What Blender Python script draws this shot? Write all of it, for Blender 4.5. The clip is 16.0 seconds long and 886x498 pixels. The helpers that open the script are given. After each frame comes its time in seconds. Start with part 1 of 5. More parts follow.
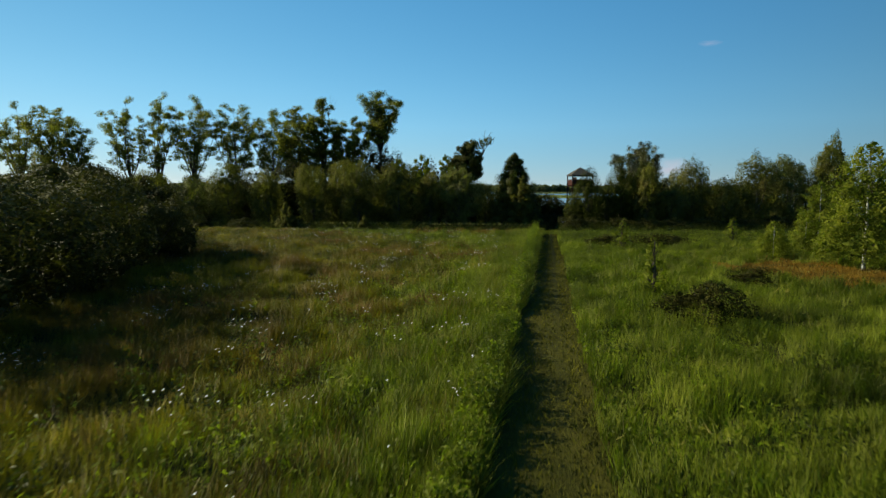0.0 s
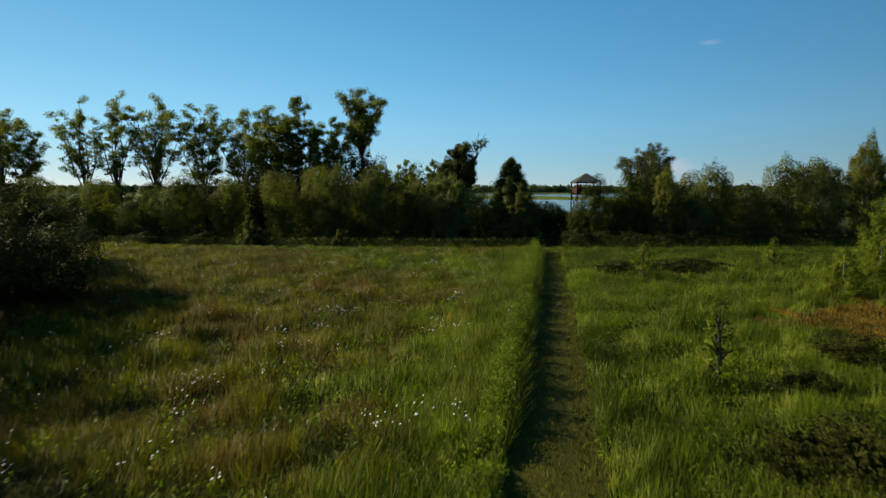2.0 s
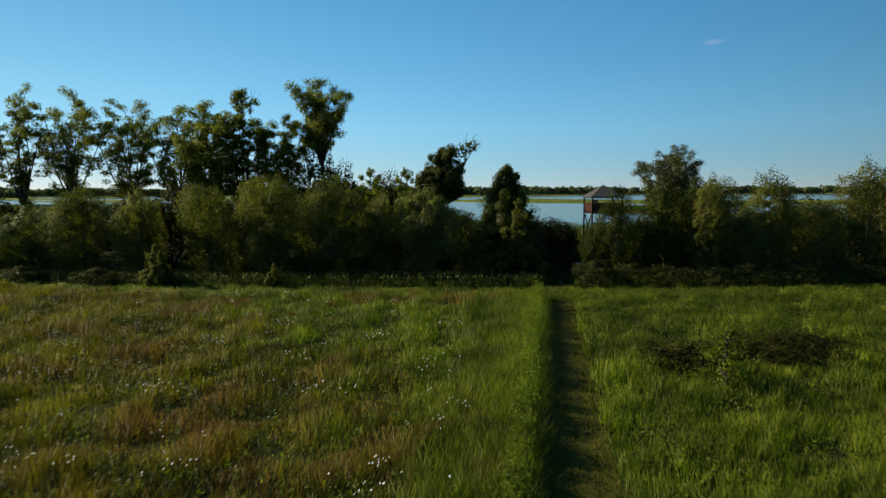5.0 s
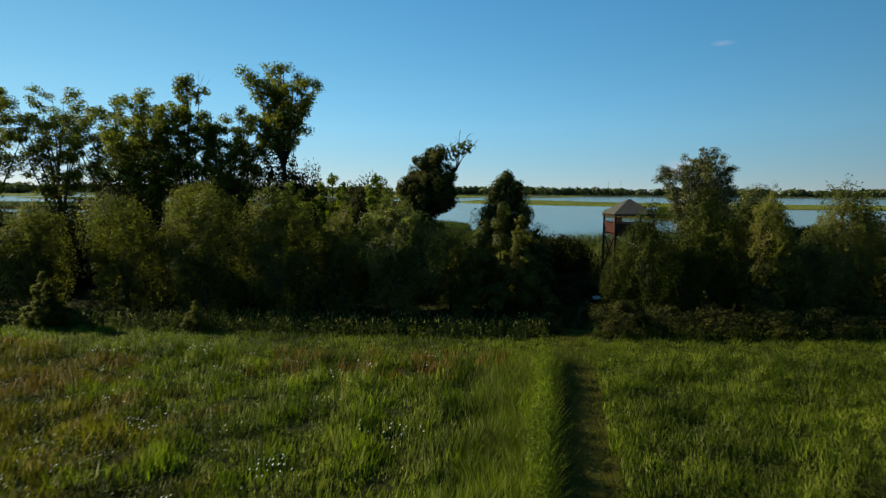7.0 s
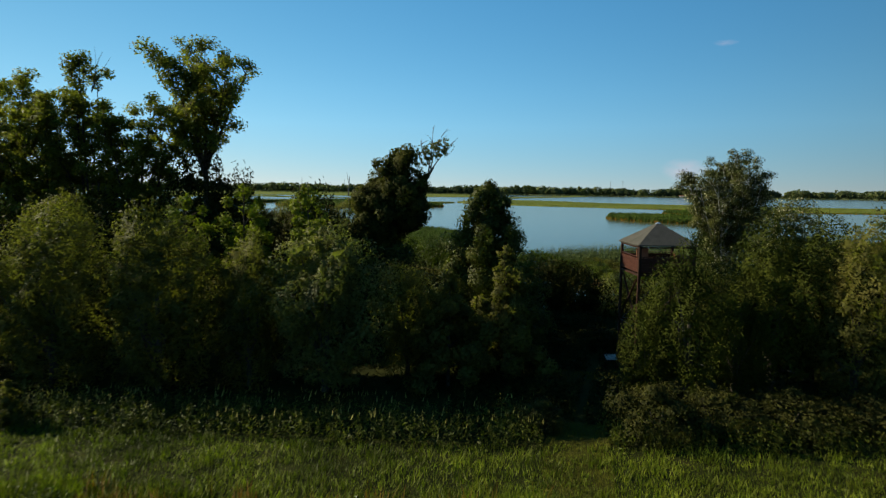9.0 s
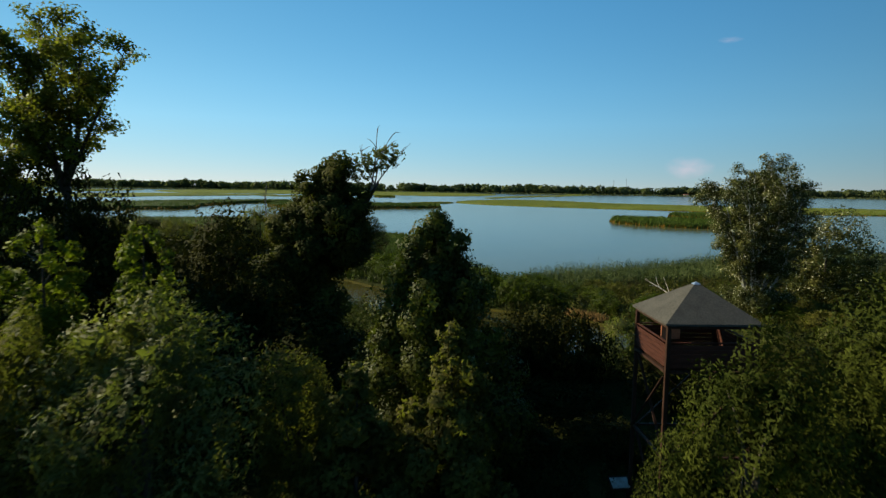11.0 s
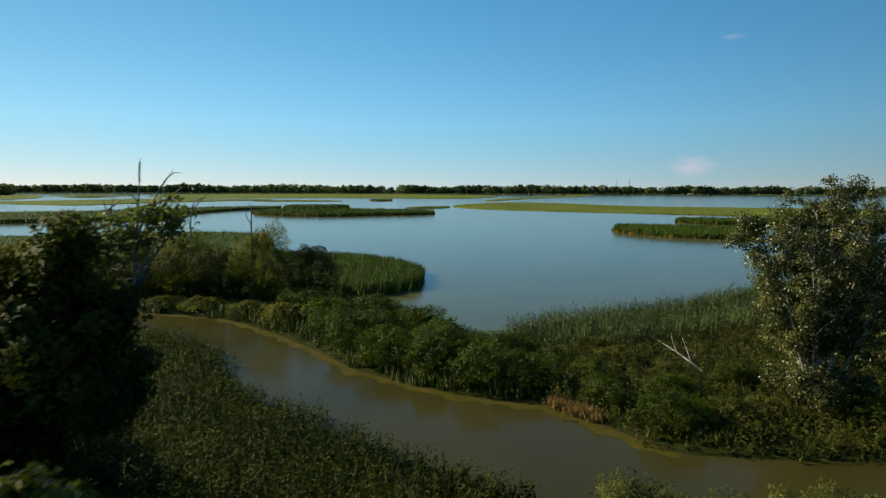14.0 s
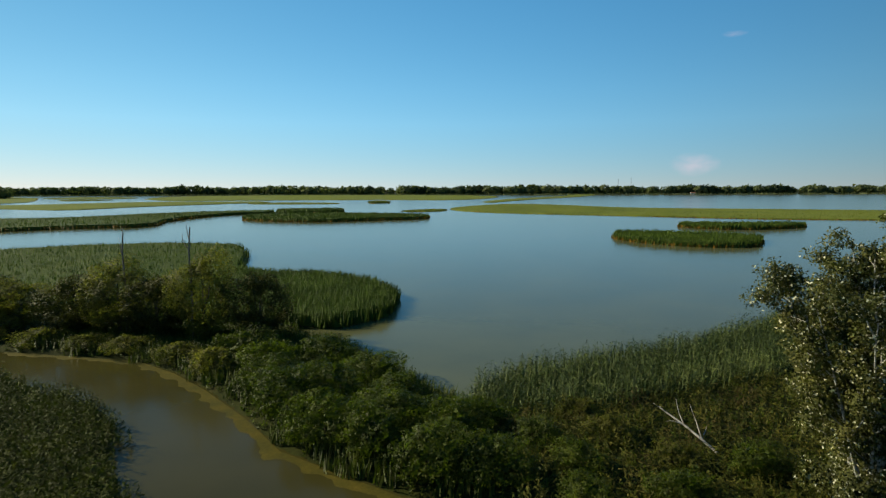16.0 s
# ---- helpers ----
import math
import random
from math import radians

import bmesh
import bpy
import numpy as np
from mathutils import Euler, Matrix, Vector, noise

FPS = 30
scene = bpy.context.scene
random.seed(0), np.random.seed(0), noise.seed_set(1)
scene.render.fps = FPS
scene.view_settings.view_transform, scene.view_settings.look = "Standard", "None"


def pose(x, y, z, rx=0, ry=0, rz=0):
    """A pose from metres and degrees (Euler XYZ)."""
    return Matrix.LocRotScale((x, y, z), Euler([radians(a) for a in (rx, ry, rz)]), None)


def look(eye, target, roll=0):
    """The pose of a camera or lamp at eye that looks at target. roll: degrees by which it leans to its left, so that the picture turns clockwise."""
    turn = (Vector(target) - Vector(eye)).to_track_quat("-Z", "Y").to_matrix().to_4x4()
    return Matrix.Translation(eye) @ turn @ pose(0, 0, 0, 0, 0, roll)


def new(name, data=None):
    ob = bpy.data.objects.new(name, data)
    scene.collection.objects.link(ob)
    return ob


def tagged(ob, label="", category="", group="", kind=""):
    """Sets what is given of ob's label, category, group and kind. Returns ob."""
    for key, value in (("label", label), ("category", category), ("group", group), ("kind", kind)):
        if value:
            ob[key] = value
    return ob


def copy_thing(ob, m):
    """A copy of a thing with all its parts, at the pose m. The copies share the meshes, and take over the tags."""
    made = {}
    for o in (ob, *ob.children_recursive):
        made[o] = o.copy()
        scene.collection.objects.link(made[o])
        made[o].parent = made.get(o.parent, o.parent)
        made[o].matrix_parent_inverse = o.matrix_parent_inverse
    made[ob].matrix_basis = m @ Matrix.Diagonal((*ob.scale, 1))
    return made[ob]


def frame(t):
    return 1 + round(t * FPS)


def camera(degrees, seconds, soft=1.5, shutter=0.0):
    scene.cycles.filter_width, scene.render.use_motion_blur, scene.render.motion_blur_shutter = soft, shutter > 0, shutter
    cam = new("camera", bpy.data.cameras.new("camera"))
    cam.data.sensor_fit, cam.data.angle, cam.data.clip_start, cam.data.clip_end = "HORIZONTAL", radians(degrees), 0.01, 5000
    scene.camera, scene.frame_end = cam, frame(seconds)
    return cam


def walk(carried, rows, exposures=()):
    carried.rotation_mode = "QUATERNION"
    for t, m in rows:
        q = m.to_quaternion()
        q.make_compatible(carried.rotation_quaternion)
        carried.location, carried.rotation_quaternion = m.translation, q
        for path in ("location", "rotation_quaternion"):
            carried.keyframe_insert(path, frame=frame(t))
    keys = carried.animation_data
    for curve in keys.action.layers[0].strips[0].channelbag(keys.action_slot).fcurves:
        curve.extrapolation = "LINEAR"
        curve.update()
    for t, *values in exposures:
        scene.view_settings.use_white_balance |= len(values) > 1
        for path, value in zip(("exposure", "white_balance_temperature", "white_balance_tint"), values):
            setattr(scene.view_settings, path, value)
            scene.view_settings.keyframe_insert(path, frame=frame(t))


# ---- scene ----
cam = camera(72.0, 16.0, 1.3, 0.4)
PATH = [
    (0, (0.781, 2.859, 6.800), (0.18, 102.39, -2.88), 0.27),
    (0.5, (1.323, 6.312, 7.157), (0.73, 105.84, -2.51), 0.25),
    (1, (1.867, 9.852, 7.538), (1.21, 109.38, -2.11), 0.20),
    (1.5, (2.404, 13.493, 7.934), (1.70, 113.03, -1.69), 0.11),
    (2, (2.939, 17.307, 8.340), (2.25, 116.84, -1.25), 0.02),
    (2.5, (3.487, 21.235, 8.717), (2.84, 120.78, -0.82), -0.05),
    (3, (4.085, 25.338, 9.058), (3.38, 124.89, -0.37), -0.11),
    (3.5, (4.651, 29.372, 9.419), (3.91, 128.93, 0.04), -0.21),
    (4, (5.213, 33.440, 9.824), (4.42, 132.99, 0.40), -0.31),
    (6.5, (8.196, 54.991, 11.548), (6.37, 154.54, 2.26), 0.22),
    (7, (8.757, 59.568, 11.995), (6.85, 159.10, 2.49), 0.42),
    (7.5, (9.351, 64.163, 12.338), (7.45, 163.70, 2.90), 0.62),
    (8, (10.051, 68.864, 12.710), (8.19, 168.39, 3.18), 0.79),
    (8.5, (10.905, 73.552, 13.093), (8.97, 173.08, 3.53), 0.85),
    (9, (11.875, 78.194, 13.580), (9.83, 177.69, 3.80), 0.82),
    (9.5, (12.889, 82.698, 14.122), (10.68, 182.17, 4.09), 0.75),
    (10, (13.903, 87.158, 14.639), (11.57, 186.62, 4.57), 0.76),
    (12.3, (18.334, 105.844, 17.017), (15.64, 205.29, 6.83), 0.82),
    (12.5, (18.759, 107.503, 17.275), (16.01, 206.95, 7.11), 0.73),
    (13, (19.830, 111.672, 17.927), (16.98, 211.12, 7.78), 0.52),
    (13.5, (20.958, 115.737, 18.582), (17.99, 215.18, 8.45), 0.32),
    (14, (22.126, 119.668, 19.231), (19.04, 219.11, 9.17), 0.17),
    (14.5, (23.283, 123.418, 19.894), (20.11, 222.87, 9.89), 0.06),
    (15, (24.444, 127.073, 20.604), (21.16, 226.52, 10.60), -0.04),
    (15.5, (25.574, 130.623, 21.315), (22.23, 230.06, 11.26), -0.09),
    (16, (26.720, 134.177, 22.027), (23.29, 233.60, 11.89), -0.16),
]
walk(cam, [(t, look(eye, target, roll)) for t, eye, target, roll in PATH])

# ---------------------------------------------------------------- light
SUN_DIR = Vector((-0.845, 0.26, 0.46)).normalized()      # towards the sun: low, from the left and a little ahead
scene.view_settings.exposure = 0.4
world = bpy.data.worlds.new("sky")
scene.world = world
world.use_nodes = True
wn, wl = world.node_tree.nodes, world.node_tree.links
wn.clear()
sky = wn.new("ShaderNodeTexSky")
sky.sky_type = "NISHITA"
sky.sun_disc = False
sky.sun_elevation = math.asin(SUN_DIR.z)
sky.sun_rotation = math.atan2(SUN_DIR.x, SUN_DIR.y)
sky.altitude, sky.air_density, sky.dust_density, sky.ozone_density = 0, 0.45, 0.0, 3.0
back = wn.new("ShaderNodeBackground")
back.inputs["Strength"].default_value = 1.0
wout = wn.new("ShaderNodeOutputWorld")
split, join = wn.new("ShaderNodeSeparateColor"), wn.new("ShaderNodeCombineColor")
wl.new(sky.outputs["Color"], split.inputs["Color"])
for channel, power, gain in (("Red", 1.0, 0.124), ("Green", 0.55, 0.277), ("Blue", 0.30, 0.446)):      # hazy summer air: a flatter sky
    curve, scale = wn.new("ShaderNodeMath"), wn.new("ShaderNodeMath")
    curve.operation, scale.operation = "POWER", "MULTIPLY"
    curve.inputs[1].default_value, scale.inputs[1].default_value = power, gain
    wl.new(split.outputs[channel], curve.inputs[0])
    wl.new(curve.outputs[0], scale.inputs[0])
    wl.new(scale.outputs[0], join.inputs[channel])
# the sky is brighter towards the sun, and darkest at a right angle beyond it
way, towards = wn.new("ShaderNodeTexCoord"), wn.new("ShaderNodeVectorMath")
towards.operation = "DOT_PRODUCT"
towards.inputs[1].default_value = SUN_DIR
wl.new(way.outputs["Generated"], towards.inputs[0])


def world_math(operation, *values):
    node = wn.new("ShaderNodeMath")
    node.operation = operation
    for socket, v in zip(node.inputs, values):
        if isinstance(v, bpy.types.NodeSocket):
            wl.new(v, socket)
        else:
            socket.default_value = v
    return node.outputs[0]


def world_range(value, low, high, at_low, at_high):
    node = wn.new("ShaderNodeMapRange")
    for key, v in (("From Min", low), ("From Max", high), ("To Min", at_low), ("To Max", at_high)):
        node.inputs[key].default_value = v
    wl.new(value, node.inputs["Value"])
    return node.outputs["Result"]


d = towards.outputs["Value"]
bend = world_math("MULTIPLY_ADD", world_math("MULTIPLY", d, d), -0.66, 0.97)
glow = world_math("MAXIMUM", world_math("MULTIPLY_ADD", d, 0.80, bend), 0.5)
# it deepens towards the zenith, and a dull haze lies along the horizon
height = wn.new("ShaderNodeSeparateXYZ")
wl.new(way.outputs["Generated"], height.inputs[0])
deepen = world_range(height.outputs["Z"], 0.15, 1.0, 1.0, 0.42)
haze = world_range(height.outputs["Z"], 0.0, 0.10, 0.76, 1.0)
SKY_STRENGTH = 0.72
both = world_math("MULTIPLY", world_math("MULTIPLY", glow, deepen), world_math("MULTIPLY", haze, SKY_STRENGTH))
wl.new(both, back.inputs["Strength"])
wl.new(join.outputs["Color"], back.inputs["Color"])
wl.new(back.outputs["Background"], wout.inputs["Surface"])

sun_data = bpy.data.lights.new("sun", "SUN")
sun_data.energy, sun_data.angle, sun_data.color = 5.0, radians(0.53), (0.97, 0.90, 0.62)
sun = new("sun", sun_data)
sun.matrix_world = look(SUN_DIR * 300, (0, 0, 0))


# ---------------------------------------------------------------- materials
def material(name):
    m = bpy.data.materials.new(name)
    m.use_nodes = True
    m.node_tree.nodes.clear()
    return m, m.node_tree.nodes, m.node_tree.links


def ramp(nodes, links, source, stops):
    r = nodes.new("ShaderNodeValToRGB")
    while len(r.color_ramp.elements) < len(stops):
        r.color_ramp.elements.new(0.5)
    for e, (p, c) in zip(r.color_ramp.elements, stops):
        e.position, e.color = p, (*c, 1)
    links.new(source, r.inputs["Fac"])
    return r.outputs["Color"]


def noise_at(nodes, links, scale, detail=3.0, rough=0.55, stretch=None):
    g = nodes.new("ShaderNodeNewGeometry")
    src = g.outputs["Position"]
    if stretch:
        mp = nodes.new("ShaderNodeMapping")
        mp.inputs["Scale"].default_value = stretch
        links.new(src, mp.inputs["Vector"])
        src = mp.outputs["Vector"]
    n = nodes.new("ShaderNodeTexNoise")
    n.inputs["Scale"].default_value, n.inputs["Detail"].default_value, n.inputs["Roughness"].default_value = scale, detail, rough
    links.new(src, n.inputs["Vector"])
    return n.outputs["Fac"]


def mixed(nodes, links, fac, a, b, mode="MIX"):
    m = nodes.new("ShaderNodeMix")
    m.data_type, m.blend_type = "RGBA", mode
    for socket, v in ((m.inputs[0], fac), (m.inputs[6], a), (m.inputs[7], b)):
        if isinstance(v, bpy.types.NodeSocket):
            links.new(v, socket)
        elif isinstance(v, tuple):
            socket.default_value = (*v, 1)
        else:
            socket.default_value = v
    return m.outputs[2]


def leaf_material(name, stops, patch_scale=0.25, translucent=0.35, rough=0.5, patch=None, gloss=0.12, warm=True, tone=(1.04, 1.0, 0.66), deep=0.55):
    """Foliage: colour by leaf, large patches, light through the blade."""
    m, n, l = material(name)
    g = n.new("ShaderNodeNewGeometry")
    mean = [sum(c[k] for _, c in stops) / len(stops) for k in range(3)]
    if warm:                                       # sunlit summer green: yellowish, and leaves of one plant much alike
        stops = [(p, tuple((0.5 * c[k] + 0.5 * mean[k]) * 0.85 * tone[k] for k in range(3))) for p, c in stops]
    col = ramp(n, l, g.outputs["Random Per Island"], stops)
    tuft = ramp(n, l, noise_at(n, l, 1.1, 3), [(0.32, (0.62, 0.62, 0.60)), (0.68, (1.36, 1.36, 1.30))])
    col = mixed(n, l, 1.0, col, tuft, "MULTIPLY")
    big = noise_at(n, l, patch_scale, 3)
    shade = ramp(n, l, big, [(0.3, (deep, deep * 1.09, deep * 0.91)), (0.7, (1.90 - deep, 1.80 - deep, 1.50 - deep))])
    col = mixed(n, l, 1.0, col, shade, "MULTIPLY")
    if patch:
        scale, colour, lo, hi = patch
        f = ramp(n, l, noise_at(n, l, scale, 4, 0.6), [(lo, (0, 0, 0)), (hi, (1, 1, 1))])
        col = mixed(n, l, f, col, colour)
    p = n.new("ShaderNodeBsdfPrincipled")
    p.inputs["Roughness"].default_value = rough
    p.inputs["Specular IOR Level"].default_value = gloss
    l.new(col, p.inputs["Base Color"])
    t = n.new("ShaderNodeBsdfTranslucent")
    tc = mixed(n, l, 1.0, col, (1.12, 1.40, 0.60), "MULTIPLY")
    l.new(tc, t.inputs["Color"])
    mx = n.new("ShaderNodeMixShader")
    mx.inputs["Fac"].default_value = translucent
    l.new(p.outputs[0], mx.inputs[1])
    l.new(t.outputs[0], mx.inputs[2])
    o = n.new("ShaderNodeOutputMaterial")
    l.new(mx.outputs[0], o.inputs["Surface"])
    return m


def plain_material(name, stops, scale, rough=0.8, bump=0.0, bump_scale=30.0, detail=4, stretch=None, metal=0.0):
    m, n, l = material(name)
    col = ramp(n, l, noise_at(n, l, scale, detail, 0.6, stretch), stops)
    fine = noise_at(n, l, scale * 9, 3, 0.6, stretch)
    col = mixed(n, l, 1.0, col, ramp(n, l, fine, [(0.3, (0.78, 0.78, 0.78)), (0.7, (1.18, 1.18, 1.18))]), "MULTIPLY")
    p = n.new("ShaderNodeBsdfPrincipled")
    p.inputs["Roughness"].default_value, p.inputs["Metallic"].default_value = rough, metal
    p.inputs["Specular IOR Level"].default_value = 0.5 if rough < 0.6 else 0.06
    l.new(col, p.inputs["Base Color"])
    if bump:
        b = n.new("ShaderNodeBump")
        b.inputs["Strength"].default_value, b.inputs["Distance"].default_value = bump, 0.05
        l.new(noise_at(n, l, bump_scale, 4, 0.6, stretch), b.inputs["Height"])
        l.new(b.outputs[0], p.inputs["Normal"])
    o = n.new("ShaderNodeOutputMaterial")
    l.new(p.outputs[0], o.inputs["Surface"])
    return m


MEADOW_SOIL = plain_material("meadow_soil", [(0.3, (0.018, 0.021, 0.004)), (0.55, (0.028, 0.031, 0.006)), (0.75, (0.038, 0.030, 0.008))], 0.35, 0.95, 0.8, 8)
TRAIL_GRASS = plain_material("mown_trail", [(0.25, (0.034, 0.034, 0.005)), (0.5, (0.052, 0.050, 0.007)), (0.8, (0.074, 0.066, 0.011))], 0.8, 0.95, 0.7, 14, stretch=(1.6, 0.35, 1))
BARK = plain_material("bark", [(0.3, (0.030, 0.024, 0.018)), (0.7, (0.095, 0.080, 0.062))], 2.2, 0.9, 0.9, 9, stretch=(1, 1, 0.25))
PALE_BARK = plain_material("pale_bark", [(0.35, (0.10, 0.09, 0.075)), (0.5, (0.42, 0.40, 0.36)), (0.8, (0.58, 0.55, 0.50))], 3.0, 0.8, 0.5, 9, stretch=(1, 1, 2.5))
DEAD_WOOD = plain_material("dead_wood", [(0.3, (0.24, 0.20, 0.17)), (0.7, (0.48, 0.44, 0.39))], 2.5, 0.8, 0.4, 12)
GREY_WOOD = plain_material("grey_wood", [(0.3, (0.10, 0.085, 0.07)), (0.7, (0.24, 0.21, 0.18))], 3.0, 0.85, 0.4, 12)
TOWER_WOOD = plain_material("stained_wood", [(0.3, (0.028, 0.014, 0.010)), (0.7, (0.060, 0.030, 0.020))], 4.0, 0.6, 0.3, 25, stretch=(1, 1, 0.2))
TOWER_BOARD = plain_material("red_brown_boards", [(0.3, (0.046, 0.017, 0.012)), (0.7, (0.082, 0.031, 0.021))], 3.0, 0.6, 0.3, 25, stretch=(0.4, 0.4, 2))
ROOF_FELT = plain_material("roof_felt", [(0.3, (0.066, 0.060, 0.052)), (0.7, (0.092, 0.084, 0.072))], 1.4, 0.85, 0.35, 40)
ZINC = plain_material("zinc_cap", [(0.3, (0.62, 0.63, 0.64)), (0.7, (0.80, 0.80, 0.80))], 4, 0.35, 0.1, 20, metal=0.8)
BOARD_ORANGE = plain_material("info_board", [(0.3, (0.42, 0.13, 0.06)), (0.7, (0.55, 0.20, 0.10))], 2.5, 0.5)

GRASS = leaf_material("meadow_grass", [(0.0, (0.094, 0.097, 0.014)), (0.45, (0.144, 0.146, 0.019)), (0.8, (0.182, 0.180, 0.028)), (1.0, (0.250, 0.225, 0.060))],
                      0.14, 0.5, 0.5, patch=(0.10, (0.175, 0.092, 0.024), 0.47, 0.64), gloss=0.12, tone=(1.13, 1.0, 0.60), deep=0.24)
LUSH = leaf_material("lush_grass", [(0.0, (0.092, 0.128, 0.016)), (0.5, (0.152, 0.194, 0.024)), (0.9, (0.200, 0.240, 0.036)), (1.0, (0.275, 0.285, 0.080))],
                     0.16, 0.52, 0.5, patch=(0.09, (0.130, 0.110, 0.020), 0.62, 0.80), gloss=0.12, tone=(1.05, 1.05, 0.62), deep=0.36)
MOWN = leaf_material("mown_grass", [(0.0, (0.058, 0.064, 0.010)), (0.5, (0.086, 0.092, 0.014)), (1.0, (0.12, 0.116, 0.028))], 0.4, 0.12, 0.8, gloss=0.04)
REED = leaf_material("reed", [(0.0, (0.036, 0.059, 0.016)), (0.5, (0.060, 0.090, 0.024)), (0.85, (0.088, 0.124, 0.038)), (1.0, (0.150, 0.170, 0.070))],
                     0.12, 0.25, 0.6, gloss=0.06, tone=(0.88, 1.0, 0.56))
FAR_REED = leaf_material("far_reed", [(0.0, (0.085, 0.110, 0.018)), (0.5, (0.115, 0.140, 0.024)), (1.0, (0.150, 0.165, 0.034))],
                         0.02, 0.25, 0.8)
SEDGE = leaf_material("dry_sedge", [(0.0, (0.17, 0.090, 0.020)), (0.6, (0.25, 0.135, 0.030)), (1.0, (0.20, 0.165, 0.033))], 0.3, 0.3, 0.7)
RUST = leaf_material("rusty_sedge", [(0.0, (0.17, 0.085, 0.020)), (0.6, (0.25, 0.125, 0.030)), (1.0, (0.16, 0.14, 0.03))], 0.3, 0.3, 0.7)
SEEDHEAD = leaf_material("seedhead", [(0.0, (0.22, 0.21, 0.09)), (1.0, (0.40, 0.37, 0.20))], 0.3, 0.3, 0.7)
WILLOW = leaf_material("willow_leaf", [(0.0, (0.064, 0.070, 0.024)), (0.5, (0.109, 0.116, 0.041)), (0.88, (0.146, 0.151, 0.058)), (1.0, (0.22, 0.21, 0.10))], 0.22, 0.50, 0.6, gloss=0.10, tone=(1.14, 1.03, 0.80))
PALE_WILLOW = leaf_material("pale_willow_leaf", [(0.0, (0.077, 0.084, 0.031)), (0.5, (0.127, 0.132, 0.053)), (0.85, (0.171, 0.172, 0.079)), (1.0, (0.242, 0.231, 0.132))], 0.22, 0.42, 0.55, gloss=0.12, tone=(1.0, 1.0, 0.80))
POPLAR = leaf_material("poplar_leaf", [(0.0, (0.080, 0.094, 0.022)), (0.5, (0.130, 0.150, 0.034)), (0.85, (0.180, 0.202, 0.052)), (1.0, (0.34, 0.33, 0.18))], 0.3, 0.58, 0.5, gloss=0.10, tone=(1.16, 1.02, 0.66))
BRIGHT_POPLAR = leaf_material("bright_poplar_leaf", [(0.0, (0.085, 0.112, 0.014)), (0.5, (0.140, 0.176, 0.022)), (0.9, (0.19, 0.22, 0.032)), (1.0, (0.27, 0.28, 0.10))], 0.3, 0.36, 0.6, gloss=0.06)
SILVER = leaf_material("silver_poplar_leaf", [(0.0, (0.048, 0.051, 0.016)), (0.5, (0.070, 0.074, 0.024)), (0.91, (0.105, 0.104, 0.044)), (0.925, (0.40, 0.39, 0.36)), (1.0, (0.62, 0.60, 0.56))], 0.3, 0.2, 0.6, gloss=0.08, warm=False, tone=(1.07, 1.0, 0.84))
# near-black foliage: shade behind and under the trees is put into the colour
SHADED_LEAF = leaf_material("shaded_leaf", [(0.0, (0.014, 0.017, 0.005)), (0.6, (0.030, 0.034, 0.009)), (1.0, (0.058, 0.060, 0.017))], 0.3, 0.1, 0.75, gloss=0.04, tone=(1.07, 1.0, 0.84))
SHRUB = leaf_material("shrub_leaf", [(0.0, (0.036, 0.050, 0.011)), (0.6, (0.064, 0.084, 0.018)), (1.0, (0.118, 0.138, 0.034))], 0.2, 0.4, 0.55, gloss=0.12, tone=(0.98, 1.0, 0.70))
# far foliage: distance haze is painted in as a paler, greyer, nearly even colour
HAZY_LEAF = leaf_material("hazy_leaf", [(0.0, (0.083, 0.100, 0.057)), (0.6, (0.095, 0.112, 0.062)), (1.0, (0.107, 0.122, 0.068))], 0.01, 0.3, 0.9, warm=False)
REED_MAT = plain_material("reed_canopy", [(0.3, (0.034, 0.052, 0.008)), (0.55, (0.052, 0.072, 0.011)), (0.75, (0.072, 0.084, 0.014))], 0.09, 0.9, 0.9, 0.8)
MARSH_MAT = plain_material("marsh_sward", [(0.3, (0.110, 0.128, 0.018)), (0.55, (0.140, 0.156, 0.022)), (0.75, (0.165, 0.170, 0.030))], 0.02, 0.9, 0.3, 0.5)
PETAL = plain_material("white_petal", [(0.3, (0.72, 0.72, 0.66)), (0.7, (0.86, 0.86, 0.82))], 3.0, 0.7)
WHITEWASH = plain_material("whitewash", [(0.3, (0.70, 0.68, 0.64)), (0.7, (0.80, 0.79, 0.76))], 0.5, 0.8)
TILE_RED = plain_material("roof_tile", [(0.3, (0.25, 0.11, 0.07)), (0.7, (0.33, 0.16, 0.10))], 0.5, 0.8)


def water_material(name, deep, shallow, ripple):
    m, n, l = material(name)
    col = ramp(n, l, noise_at(n, l, 0.05, 4, 0.6), [(0.35, deep), (0.7, shallow)])
    p = n.new("ShaderNodeBsdfPrincipled")
    p.inputs["Roughness"].default_value = 0.14
    p.inputs["IOR"].default_value = 1.15
    l.new(col, p.inputs["Base Color"])
    b = n.new("ShaderNodeBump")
    b.inputs["Strength"].default_value, b.inputs["Distance"].default_value = ripple, 0.02
    l.new(noise_at(n, l, 2.2, 4, 0.6, (1, 0.45, 1)), b.inputs["Height"])
    l.new(b.outputs[0], p.inputs["Normal"])
    o = n.new("ShaderNodeOutputMaterial")
    l.new(p.outputs[0], o.inputs["Surface"])
    return m


WATER = water_material("lake_water", (0.078, 0.080, 0.036), (0.098, 0.096, 0.040), 0.5)
MUDDY = water_material("muddy_water", (0.040, 0.035, 0.010), (0.056, 0.046, 0.013), 0.2)
